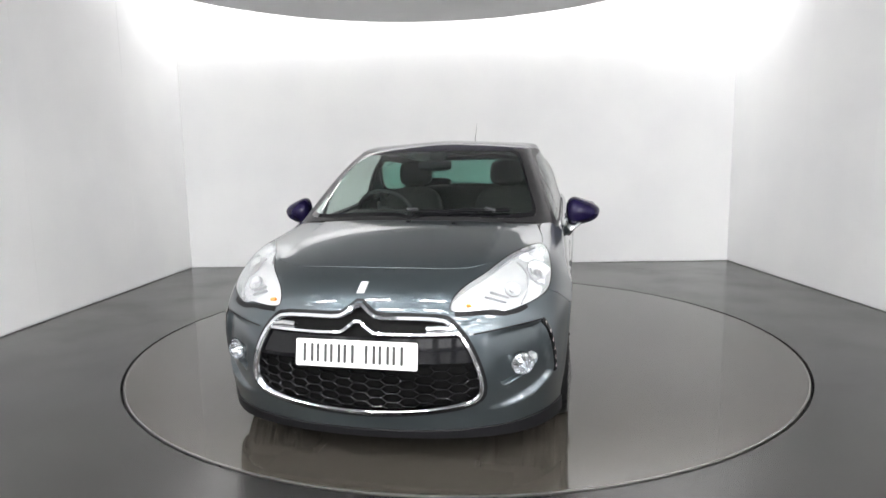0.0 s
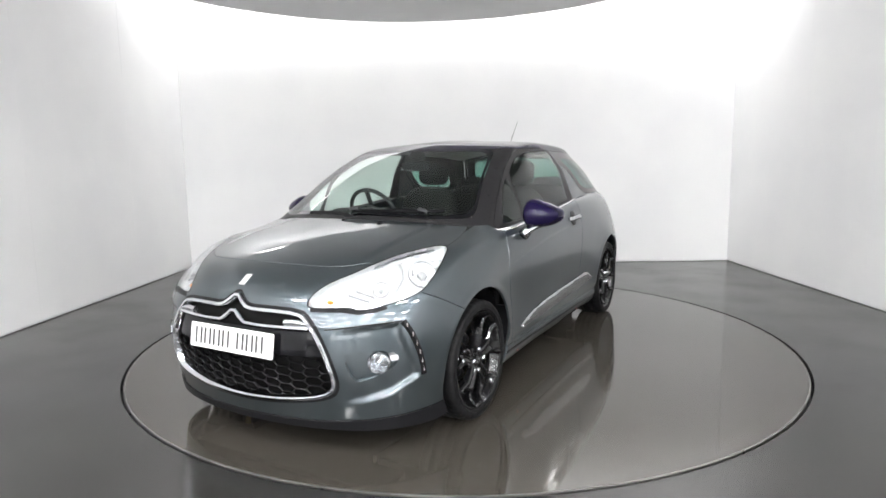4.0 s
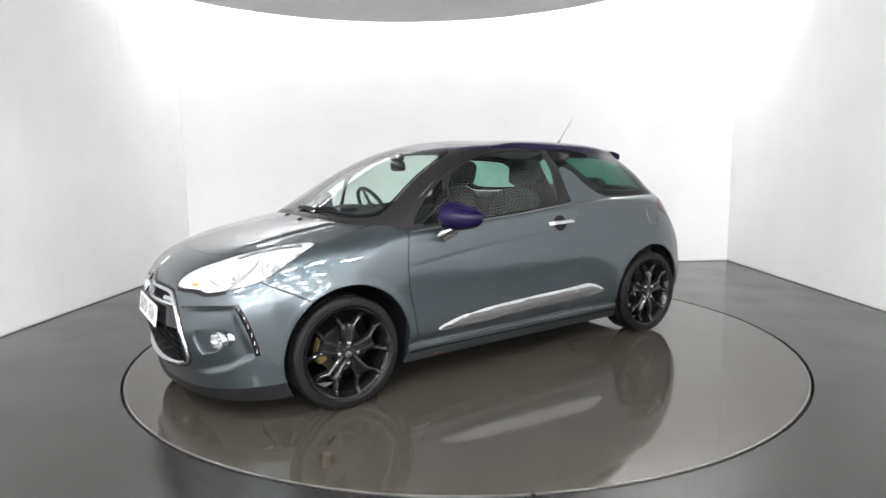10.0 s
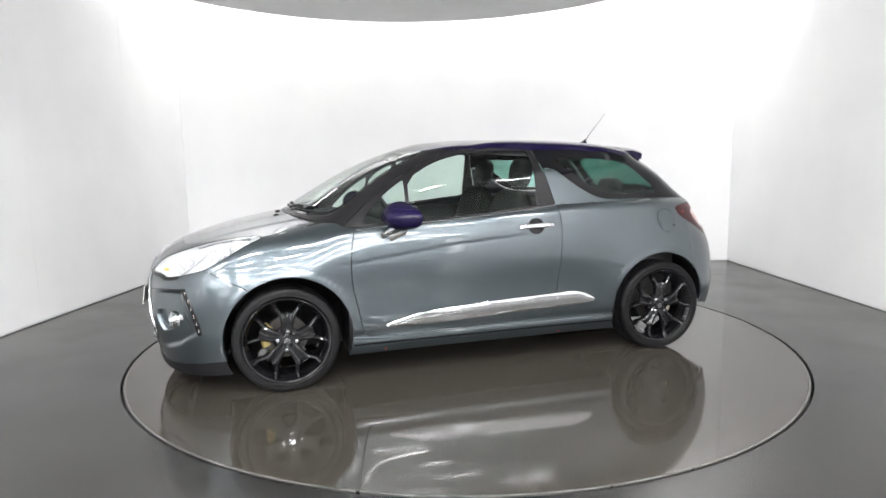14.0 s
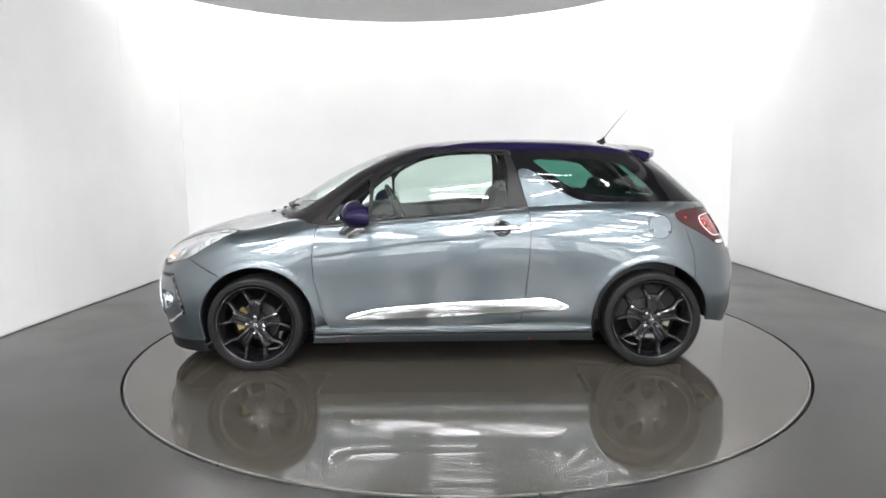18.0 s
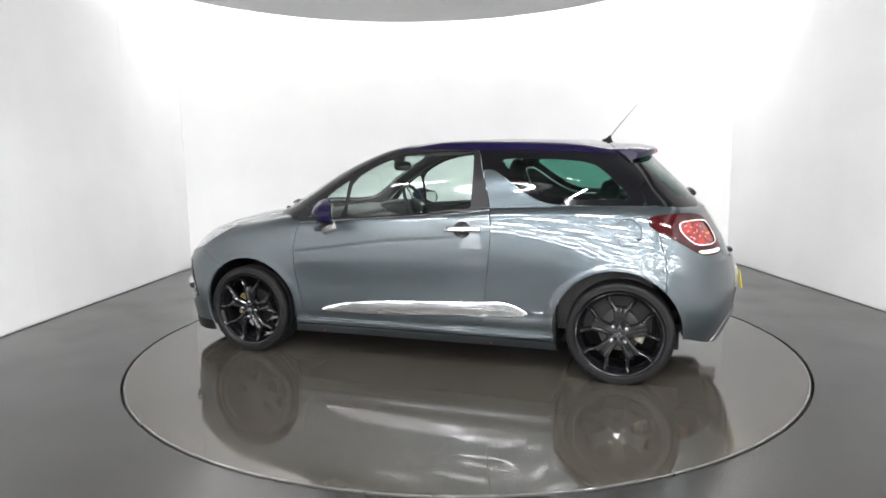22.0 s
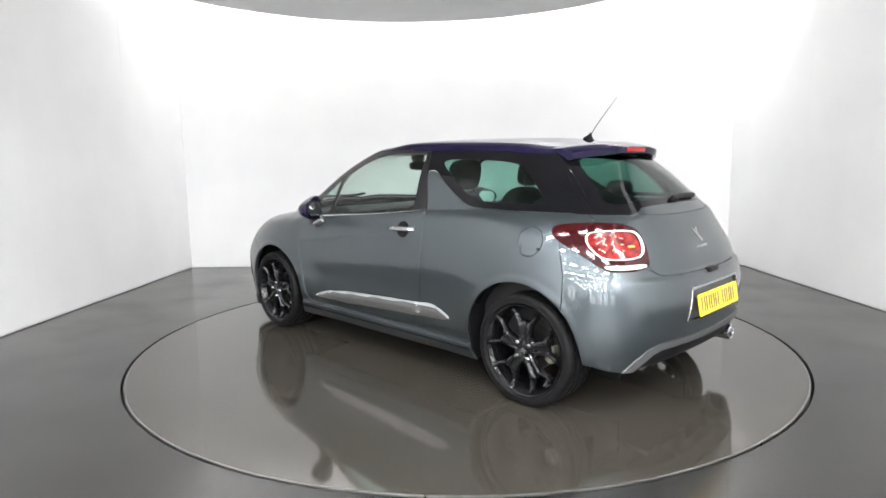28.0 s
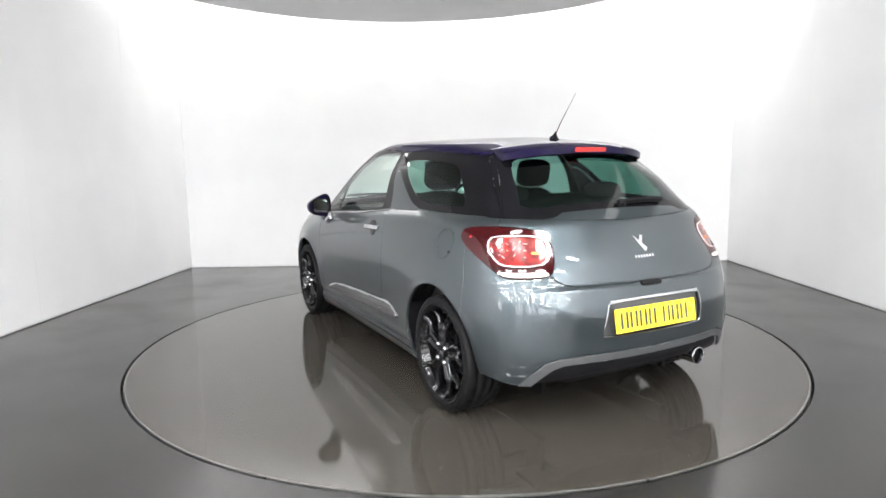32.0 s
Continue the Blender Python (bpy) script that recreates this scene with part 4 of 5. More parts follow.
def turned(name, profile, mat, parent, at, label="", n=32, axis="z", closed=False):
    v, f = lathe(profile, n, axis, closed=closed)
    bm = bmesh.new()
    vs = [bm.verts.new(q) for q in v]
    for q in f:
        bm.faces.new([vs[k] for k in q])
    bmesh.ops.remove_doubles(bm, verts=bm.verts, dist=1e-5)
    return part(name, bm, mat, parent, label, smooth=True, at=at, sharp=40)


def facing(p, n, up=(0, 0, 1)):
    """A pose at p whose z axis is n and whose y axis points up."""
    z = Vector(n).normalized()
    x = Vector(up).cross(z).normalized()
    y = z.cross(x)
    m = Matrix((x, y, z)).transposed().to_4x4()
    m.translation = p
    return m


def flat(name, outline, thick, mat, parent, at, label="", bevel=0.0):
    """A slab cut to an outline in its own x, y plane."""
    bm = bmesh.new()
    vs = [bm.verts.new((x, y, 0)) for x, y in outline]
    face = bm.faces.new(vs)
    res = bmesh.ops.extrude_face_region(bm, geom=[face])
    top = [g for g in res["geom"] if isinstance(g, bmesh.types.BMVert)]
    for q in top:
        q.co.z += thick
    if bevel:
        edges = [e for e in bm.edges if all(q in top for q in e.verts)]
        bmesh.ops.bevel(bm, geom=edges, offset=bevel, segments=2, profile=0.5, affect="EDGES")
    return part(name, bm, mat, parent, label, at=at)


def slab(w, h, r=0.006, n=4):
    """A rectangle with rounded corners."""
    out = []
    for cx, cy, a0 in ((w / 2 - r, h / 2 - r, 0), (-w / 2 + r, h / 2 - r, 90), (-w / 2 + r, -h / 2 + r, 180), (w / 2 - r, -h / 2 + r, 270)):
        out += [(cx + r * math.cos(radians(a0 + 90 * i / n)), cy + r * math.sin(radians(a0 + 90 * i / n))) for i in range(n + 1)]
    return out


# grille: chrome frame, two bars with a peak, black panel, mesh of flat hexagons
GRILLE_FULL = [(y, z) for y, z in GRILLE if y >= 0]
frame_line = rounded([(-.345, .650), (-.20, .655), (-.085, .655), (-.05, .672), (0, .712), (.05, .672), (.085, .655), (.20, .655), (.345, .650), (.385, .625), (.435, .568), (.482, .475), (.505, .385), (.497, .325), (.45, .295), (.35, .275), (.2, .258), (0, .25),
                      (-.2, .258), (-.35, .275), (-.45, .295), (-.497, .325), (-.505, .385), (-.482, .475), (-.435, .568), (-.385, .625)], 1)
grille = panel("grille", both(grille_skin), DARK_BACK, car, "gloss black grille with chrome frame", lift=-0.035, flange=False, gap=-0.01)
strip("grille_frame", frame_line, on_front, [(-.011, -.03), (.011, -.03), (.011, .004), (.006, .010), (-.006, .010), (-.011, .004)], CHROME, grille, "bright chrome frame", closed=True, step=0.015)
strip("grille_gap", [(q[0] * 1.03, .46 + (q[1] - .46) * 1.075) for q in frame_line], on_front, [(-.007, -.02), (.007, -.02), (.007, .0008), (-.007, .0008)], BLACK, grille, "dark gap round the frame", closed=True, step=0.015)
BAR = [(-.009, -.02), (.009, -.02), (.009, .002), (.005, .008), (-.005, .008), (-.009, .002)]
strip("chrome_bar", rounded([(-.40, .592), (-.085, .592), (-.05, .608), (0, .650), (.05, .608), (.085, .592), (.40, .592)], 1, False), on_front, BAR, CHROME, grille, "chrome bar with a peaked middle", step=0.015)
for s in (1, -1):
    strip("chrome_wedge", [(s * .285, .612), (s * .34, .614), (s * .395, .608)], on_front, [(-.012, -.02), (.012, -.02), (.012, .0), (.004, .006), (-.004, .006), (-.012, .0)], CHROME_SATIN, grille, "satin silver end piece")
BAND = [(-.05, .472), (.6, .472), (.6, .578), (-.05, .578)]
panel("black_panel", both(take(cut(grille_skin, BAND, FRONT), BAND, FRONT)[0]), BLACK_GLOSS, grille, "gloss black crossbar", lift=-0.012, gap=0.0, depth=0.02)
bm = bmesh.new()
CELL_W, CELL_H = 0.092, 0.042
for row in range(11):
    for col in range(-6, 7):
        cy = col * CELL_W * 1.5 + (CELL_W * 0.75 if row % 2 else 0)
        cz = 0.272 + row * CELL_H * 0.5
        hexa = [(-.5, 0), (-.25, .5), (.25, .5), (.5, 0), (.25, -.5), (-.25, -.5)]
        pts = [(cy + hx * CELL_W, cz + hz * CELL_H) for hx, hz in hexa]
        if not all(inside((abs(q[0]), q[1]), GRILLE) and q[1] < 0.492 for q in pts):
            if not inside((abs(cy), cz), GRILLE) or cz > 0.48:
                continue
            pts = [q for q in pts]
        rings = []
        for k, dep in ((.97, -.014), (.94, -.011), (.91, -.012), (.86, -.028)):
            loop = []
            for q in pts:
                y, z = cy + (q[0] - cy) * k, cz + (q[1] - cz) * k
                y, z = max(-.5, min(.5, y)), max(.262, min(.49, z))
                p, n = on_front(y, z)
                loop.append(bm.verts.new(p + n * dep))
            rings.append(loop)
        for a, b in zip(rings, rings[1:]):
            for i in range(6):
                j = (i + 1) % 6
                try:
                    bm.faces.new((a[i], a[j], b[j], b[i]))
                except ValueError:
                    pass
part("grille_mesh", bm, MESH_BLACK, grille, "black plastic honeycomb mesh")


# number plates with plain bars in place of the characters
def number_plate(name, mat, at, parent, label):
    plate = flat(name, slab(.52, .111, .008), .004, mat, parent, at, label)
    x = -.205
    for k in range(7):
        for dx in (-.0165, .0165):
            flat("bar", slab(.013, .076, .002, 1), .0008, INK, plate, pose(x + dx, 0, .0041))
        x += .0585 + (.033 if k == 3 else 0)
    return plate


number_plate("number_plate", WHITE_PLATE, facing((2.044, -.003, .509), (1, 0, .16)), car, "white number plate with dark bars")
recess = on_rear(0, .55)[0]
number_plate("number_plate", YELLOW, facing((recess.x - .006, 0.02, .545), (-1, 0, .16)), car, "yellow number plate with dark bars")
strip("plate_frame", rounded([(-.298, .61), (-.285, .628), (0, .632), (.285, .628), (.298, .61), (.322, .485), (.312, .466), (0, .464), (-.312, .466), (-.322, .485)], 1), on_rear, ring_section(.0035, 6), CHROME_SATIN, bumper_rear, "thin chrome plate surround", closed=True)

strip("plate_bar", [(-.285, .632), (0, .636), (.285, .632)], on_rear, [(-.007, -.01), (.007, -.01), (.005, .005), (-.005, .005)], CHROME, bumper_rear, "chrome bar over the plate")

# badges as plain bright shapes
p, n = on_front(0.0, .765)
flat("badge", [(-.020, -.03), (.012, -.03), (.020, .03), (-.012, .03)], .004, LAMP_SILVER, hood, facing(p, n), "small bright badge", .001)
p, n = on_rear(0.0, .872)
flat("badge", [(-.034, .046), (-.016, .006), (.012, -.046), (.034, -.026), (.010, .002), (.030, .040), (.014, .046), (-.004, .018)], .004, CHROME, hatch, facing(p, n), "small chrome badge", .001)
for k in range(7):
    p, n = on_rear(.058 - k * .0185, .815)
    flat("script_bar", slab(.012, .014, .002, 1), .002, CHROME, hatch, facing(p, n), "small chrome bar")
p, n = on_rear(0.02, .703)
blob("release_handle", (.02, .065, .013), BLACK, hatch, pose(p.x - .004, 0.02, .698), "black release handle", 4)

p, n = on_side(-1.316, .842)
flat("flap_notch", slab(.022, .015, .006, 3), .0015, BLACK, car, facing(p, n), "dark finger notch")

# washers on the hood
for x, y in ((1.228, -.336), (1.240, .258)):
    p, n = on_top(x, y)
    blob("washer_jet", (.017, .014, .010), BLACK, hood, pose(*p))


# lamps
for s in (1, -1):
    lamp = [o for o in car.children if o.name.startswith("headlamp")][0 if s == 1 else 1]
    flip = Vector((1, s, 1))
    for (x, z), r, deep in (((1.575, .795), .062, .05), ((1.755, .748), .034, .045)):
        p, n = on_side(x, z)
        n = (n * .8 + Vector((1, .1, 0)) * .2).normalized()
        at = facing((p - n * .024) * flip, n * flip)
        deep *= .4
        turned("reflector", [(r, 0), (r * .97, -.006), (r * .75, -deep * .6), (r * .35, -deep), (.004, -deep)], LAMP_SILVER, lamp, at, "round bright reflector bowl", 28)
        turned("bulb_shield", [(.003, -deep * .1), (r * .30, -deep * .25), (r * .36, -deep * .9)], LAMP_GREY, lamp, at, "", 16)
        turned("bezel", [(r * 1.0, -.004), (r * 1.03, .001), (r * 1.06, -.004), (r * 1.03, -.012)], LAMP_GREY, lamp, at, "", 28, closed=True)
    strip("divider", [(1.79, .688), (1.72, .735), (1.655, .785), (1.60, .838)], on_side, [(-.0028, -.018), (.0028, -.018), (.002, -.008), (-.002, -.008)], LAMP_GREY, lamp, "thin grey divider", mirror=s < 0)
    for x0, z0, x1, z1 in ((1.845, .738, 1.815, .708), (1.815, .752, 1.79, .725)):
        strip("reflector_rib", [(x0, z0), (x1, z1)], on_side, [(-.0022, -.040), (.0022, -.040), (.0015, -.026), (-.0015, -.026)], LAMP_GREY, lamp, mirror=s < 0)
    for x0, z0, x1, z1 in ((1.592, .775, 1.560, .800), (1.605, .800, 1.585, .818)):
        strip("bulb_bar", [(x0, z0), (x1, z1)], on_side, [(-.004, -.034), (.004, -.034), (.003, -.022), (-.003, -.022)], LAMP_GREY, lamp, mirror=s < 0)
    # black strip puts in the shade of the recess under the lamp
    strip("recess_shade", [(1.957, .666), (1.935, .665), (1.906, .666), (1.872, .655), (1.83, .660), (1.79, .672)], on_side, [(-.014, -.03), (.010, -.03), (.008, .001), (-.012, .001)], BLACK, lamp, "black strip for the shaded recess below", mirror=s < 0, step=.01)
    p, n = on_side(1.905, .71)
    blob("indicator", (.014, .014, .008), AMBER, lamp, pose(*((p - n * .034) * flip)), "amber bulb")
    strip("lamp_seal", HEADLAMP, on_side, [(-.0022, -.006), (.0022, -.006), (.0022, .0008), (-.0022, .0008)], BLACK, lamp, "thin dark seal", closed=True, mirror=s < 0)
    strip("upper_trim", [(1.40, .878), (1.50, .868), (1.60, .849), (1.69, .823)], on_side, [(-.006, -.016), (.006, -.016), (.004, -.006), (-.004, -.006)], CHROME, lamp, "chrome strip along the top", mirror=s < 0)
    # fog lamp
    p, n = on_front(.658, .438)
    n = (n + Vector((1.2, 0, 0))).normalized()
    at = facing((p + n * .004) * flip, n * flip)
    fog = turned("fog_lamp", [(.001, .010), (.015, .009), (.032, .004), (.037, -.004)], CLEAR, bumper, at @ Matrix.Diagonal((1.22, 1.15, 1, 1)), "round clear fog lamp")
    turned("fog_reflector", [(.037, -.004), (.033, -.012), (.030, -.011), (.026, -.019), (.022, -.018), (.015, -.026), (.010, -.026), (.010, -.010), (.006, -.006), (.001, -.005)], CHROME, fog, Matrix(), "bright stepped reflector with bulb cap")
    turned("fog_ring", [(.037, .000), (.039, .005), (.042, .000), (.041, -.03), (.037, -.03)], CHROME, fog, Matrix(), "chrome ring", closed=True)
    strip("fog_wing", [(.688, .448), (.706, .452), (.722, .450)], on_front, [(-.020, -.03), (.020, -.03), (.012, -.008), (-.012, -.008)], LAMP_SILVER, bumper, "silver wing beside fog lamp", step=.01, mirror=s < 0)
    # daytime running light: black strip with six bright blocks
    drl_line = rounded([(1.765, .612), (1.742, .56), (1.708, .455), (1.692, .385), (1.690, .365)], 2, False)
    drl = strip("running_light", drl_line, on_side, [(-.014, -.02), (.014, -.02), (.014, .001), (.010, .004), (-.010, .004), (-.014, .001)], BLACK_GLOSS, bumper, "black strip with six clear diodes", mirror=s < 0)
    for k in range(6):
        t = k / 5
        z = .592 - .20 * t
        x = float(np.interp(z, (.365, .385, .455, .56, .612), (1.690, 1.692, 1.708, 1.742, 1.765)))
        p, n = on_side(x, z)
        nd = Vector((1, .12, 0)).normalized()
        flat("diode", slab(.021, .022, .003, 2), .012, WHITE_LENS, drl, facing((p - nd * .009 + Vector((0, -.006, 0))) * flip, nd * flip), "clear diode")
    # channel line above the scoop
    strip("channel", [(.47, .588), (.615, .605), (.735, .614)], on_front, [(-.004, -.006), (.004, -.006), (.003, .0012), (-.003, .0012)], BLACK, bumper, "dark channel line", mirror=s < 0)

# tail lamps: pale dashes painted for glints in the inner lens; amber cell, red reflector
for s in (1, -1):
    tail = [o for o in car.children if o.name.startswith("tail_lamp")][0 if s == 1 else 1]
    flip = Vector((1, s, 1))
    for k in range(12):
        x, z = -1.566 - .027 * (k % 4) - .009 * (k // 4) - .005 * (k % 3), .912 - .029 * (k // 4) - .009 * (k % 2)
        p, n = on_side(x, z)
        flat("lamp_mark", slab(.022 - .005 * (k % 3), .0045, .002, 2), .003, PALE_RED, tail, facing((p - n * .0085) * flip, n * flip) @ pose(0, 0, 0, 0, 0, (22, -35, 60, -10)[k % 4]), "pale red slanted glint put into colour")
    for x, z, w, h, mat, label in ((-1.690, .862, .040, .012, AMBER, "amber lamp cell"), (-1.43, .925, .016, .010, BRAKE_RED, "small red reflector")):
        p, n = on_side(x, z)
        flat("lamp_mark", slab(w, h, .005, 2), .004, mat, tail, facing((p - n * (.0085 if x < -1.5 else .003)) * flip, n * flip), label)

# wipers
for a, b, c in (((1.165, -.42), (1.150, -.10), (1.150, .20)), ((1.145, .20), (1.085, .42), (1.03, .52))):
    pts = [(q[0] - .008, q[1]) for q in (a, b, c)]
    arm = strip("wiper", pts, on_roof, [(-.005, .008), (.005, .008), (.004, .016), (-.003, .018)], BLACK, car, "black windscreen wiper", step=.03)
    strip("blade", [(q[0] - .022, q[1]) for q in pts], on_roof, [(-.004, .001), (.004, .001), (.003, .010), (-.003, .010)], BLACK, arm, step=.03)
    q, n = on_roof(b[0] - .022, b[1])
    clip = bmesh.new()
    box(clip, -.030, .030, -.010, .010, .006, .020, .003)
    part("clip", clip, STRIP_GREY, arm, "grey blade clip", at=facing(q, n, (1, 0, .3)))

# mirrors, handles
for s in (1, -1):
    door = [o for o in car.children if o.name.startswith("door")][0 if s == 1 else 1]
    n_u, n_v = 28, 16
    verts, faces = [], []
    for j in range(n_v + 1):
        b = -math.pi / 2 + math.pi * j / n_v
        for i in range(n_u):
            a = 2 * math.pi * i / n_u
            cx, cy, cz = (math.copysign(abs(c) ** .76, c) for c in (math.cos(b) * math.cos(a), math.cos(b) * math.sin(a), math.sin(b)))
            x = .078 * cx * (1 - .18 * abs(cz)) if cx > 0 else .014 * cx
            wide = math.copysign(abs(cy) ** .72, cy)
            y = .084 * wide * (1 - .10 * cz * cz)
            z = .072 * cz * (.74 - .34 * wide if cz > 0 else .76 - .16 * wide)
            x -= .45 * (y if y > 0 else y * .6)
            verts.append((.540 + 1.55 * x, s * (.918 + 1.2 * y), .978 + 1.38 * z))
    for j in range(n_v):
        for i in range(n_u):
            k = (i + 1) % n_u
            faces.append((j * n_u + i, j * n_u + k, (j + 1) * n_u + k, (j + 1) * n_u + i))
    mirror = mesh_object("door_mirror", verts, faces if s > 0 else [f[::-1] for f in faces], PURPLE, door, "purple door mirror on silver foot")
    m = facing((.521, s * .920, .978), (-1, s * -.45, 0))
    flat("bezel", slab(.168, .116, .046, 6), .012, BLACK_GLOSS, mirror, m, "black bezel", .003)
    flat("mirror_glass", slab(.148, .098, .040, 6), .004, MIRROR, mirror, m @ pose(0, 0, .0105), "mirror glass")
    v, f = sweep([(.560, s * .915, .925), (.585, s * .885, .915), (.625, s * .853, .893), (.665, s * .828, .868)], ring_section(.034, 12, 1.0, .6), [(0, 0, 1)])
    mesh_object("mirror_foot", v, f, CHROME_SATIN, mirror, "silver mirror foot")
    plate = bmesh.new()
    box(plate, -.058, .058, -.020, .020, -.030, .030, .012, pose(.585, s * .834, .882, s * -12, 22, 0))
    part("foot_plate", plate, CHROME_SATIN, mirror, "silver foot plate", smooth=True)
    # handle: a bar over a black disc that stands for the cup's shade
    p, n = on_side(-.305, .880)
    nn = n * Vector((1, s, 1))
    cup = turned("handle_cup_shade", [(.001, .0025), (.028, .0022), (.046, .0018), (.054, .001), (.055, -.004)], BLACK_GLOSS, door, facing((p) * Vector((1, s, 1)), nn) @ Matrix.Diagonal((1.0, .92, 1, 1)), "black disc for the shaded handle cup")
    hits = [on_side(x, .877 + (x + .2) * -.03) for x in np.linspace(-.195, -.420, 14)]
    path = [(q + k * (.026 - .018 * abs(i - 6.5) / 6.5 * (abs(i - 6.5) > 4.5))) * Vector((1, s, 1)) for i, (q, k) in enumerate(hits)]
    v, f = sweep(path, [(-.013, -.004), (.013, -.004), (.014, .002), (.009, .007), (-.009, .007), (-.014, .002)], [k * Vector((1, s, 1)) for _, k in hits])
    bm = bmesh.new()
    vs = [bm.verts.new(q) for q in v]
    for q in f:
        bm.faces.new([vs[k] for k in q])
    part("door_handle", bm, CHROME_SATIN, door, "silver door handle", smooth=True)
    # bright line under the windows
    hits = [(q, k) for q, k in (on_side(x, float(np.interp(x, (-.466, -.346, .013, .5, .82), (1.000, .986, .953, .922, .900)))) for x in np.linspace(.81, -.462, 40))]
    v, f = sweep([(q + k * .002) * Vector((1, s, 1)) for q, k in hits], [(-.004, -.006), (.004, -.006), (.003, .005), (-.003, .005)], [k * Vector((1, s, 1)) for _, k in hits])
    bm = bmesh.new()
    vs = [bm.verts.new(q) for q in v]
    for q in f:
        bm.faces.new([vs[k] for k in q])
    part("belt_moulding", bm, CHROME_SATIN, door, "bright belt moulding", smooth=True)

# spoiler with the third brake light
verts, faces = [], []
ys = np.linspace(-.475, .475, 39)
for y in ys:
    a = abs(y)
    xf = float(np.interp(a, (0, .3, .475), (-1.205, -1.195, -1.150)))
    q, n = on_roof(xf, a)
    xt = -1.405 + .115 * (a / .475) ** 3
    zt = 1.359 - .034 * (a / .475) ** 2.5
    verts += [(xf + .004, y, q.z - .01), (xf, y, q.z + .002), (xf * .5 + xt * .5, y, (q.z + zt) / 2 + .010), (xt + .015, y, zt + .003), (xt, y, zt - .006), (xt + .004, y, zt - .040), (xt + .03, y, zt - .048), (xf - .06, y, zt - .038)]
for i in range(len(ys) - 1):
    for k in range(8):
        m = (k + 1) % 8
        faces.append((i * 8 + k, i * 8 + m, i * 8 + 8 + m, i * 8 + 8 + k))
faces += [tuple(range(7, -1, -1)), tuple((len(ys) - 1) * 8 + k for k in range(8))]
bm = bmesh.new()
vs = [bm.verts.new(q) for q in verts]
for q in faces:
    bm.faces.new([vs[k] for k in q])
spoiler = part("spoiler", bm, PURPLE, hatch, "purple roof spoiler", smooth=True, sharp=50)
bm = bmesh.new()
box(bm, -1.408, -1.38, -.105, .105, 1.324, 1.348, .004)
part("brake_light", bm, BRAKE_RED, spoiler, "red high brake light", smooth=True)

# aerial
q, n = on_roof(-1.085, 0.0)
turned("aerial_foot", [(.024, -.012), (.023, .002), (.014, .012), (.007, .026), (.004, .040), (.001, .041)], BLACK, car, pose(-1.095, 0, q.z, 0, -18, 0) @ Matrix.Diagonal((1.7, .8, 1, 1)), "black aerial foot")
v, f = sweep([(-1.10, 0, q.z + .015), (-1.145, 0, 1.487), (-1.275, 0, 1.640)], ring_section(.0025, 8), [(0, 1, 0)])
v2 = [Vector(c) if i < 16 else Vector((-1.275, 0, 1.640)) + (Vector(c) - Vector((-1.275, 0, 1.640))) * .35 for i, c in enumerate(v)]
mesh_object("aerial", v2, f, BLACK, car, "thin black aerial")

# rear wiper
q, n = on_back_glass(0.0, 1.055)
pivot = q + n * .018
turned("wiper_hub", [(.001, .022), (.016, .020), (.022, .010), (.022, -.02)], BLACK, hatch, facing(q + n * .004, n), "black rear wiper hub")
pts = [(.02, 1.058), (-.10, 1.064), (-.20, 1.062), (-.29, 1.060)]
strip("rear_wiper", pts, on_back_glass, [(-.012, .006), (.012, .006), (.008, .026), (-.008, .026)], BLACK, hatch, "black rear wiper", step=.03)

# exhaust
turned("exhaust", [(.037, .16), (.039, .004), (.041, .0), (.044, .003), (.043, .17)], CHROME, car, pose(-1.852, -.352, .268, 0, 90, 0), "chrome exhaust tip", closed=True)
# black disc added to darken the inside of the tip
turned("exhaust_dark", [(.001, .05), (.0365, .05)], DARK_BACK, car, pose(-1.852, -.352, .268, 0, 90, 0))
turned("silencer", [(.001, 0), (.03, 0), (.03, .3), (.001, .3)], BLACK, car, pose(-1.72, -.352, .268, 0, 90, 0))


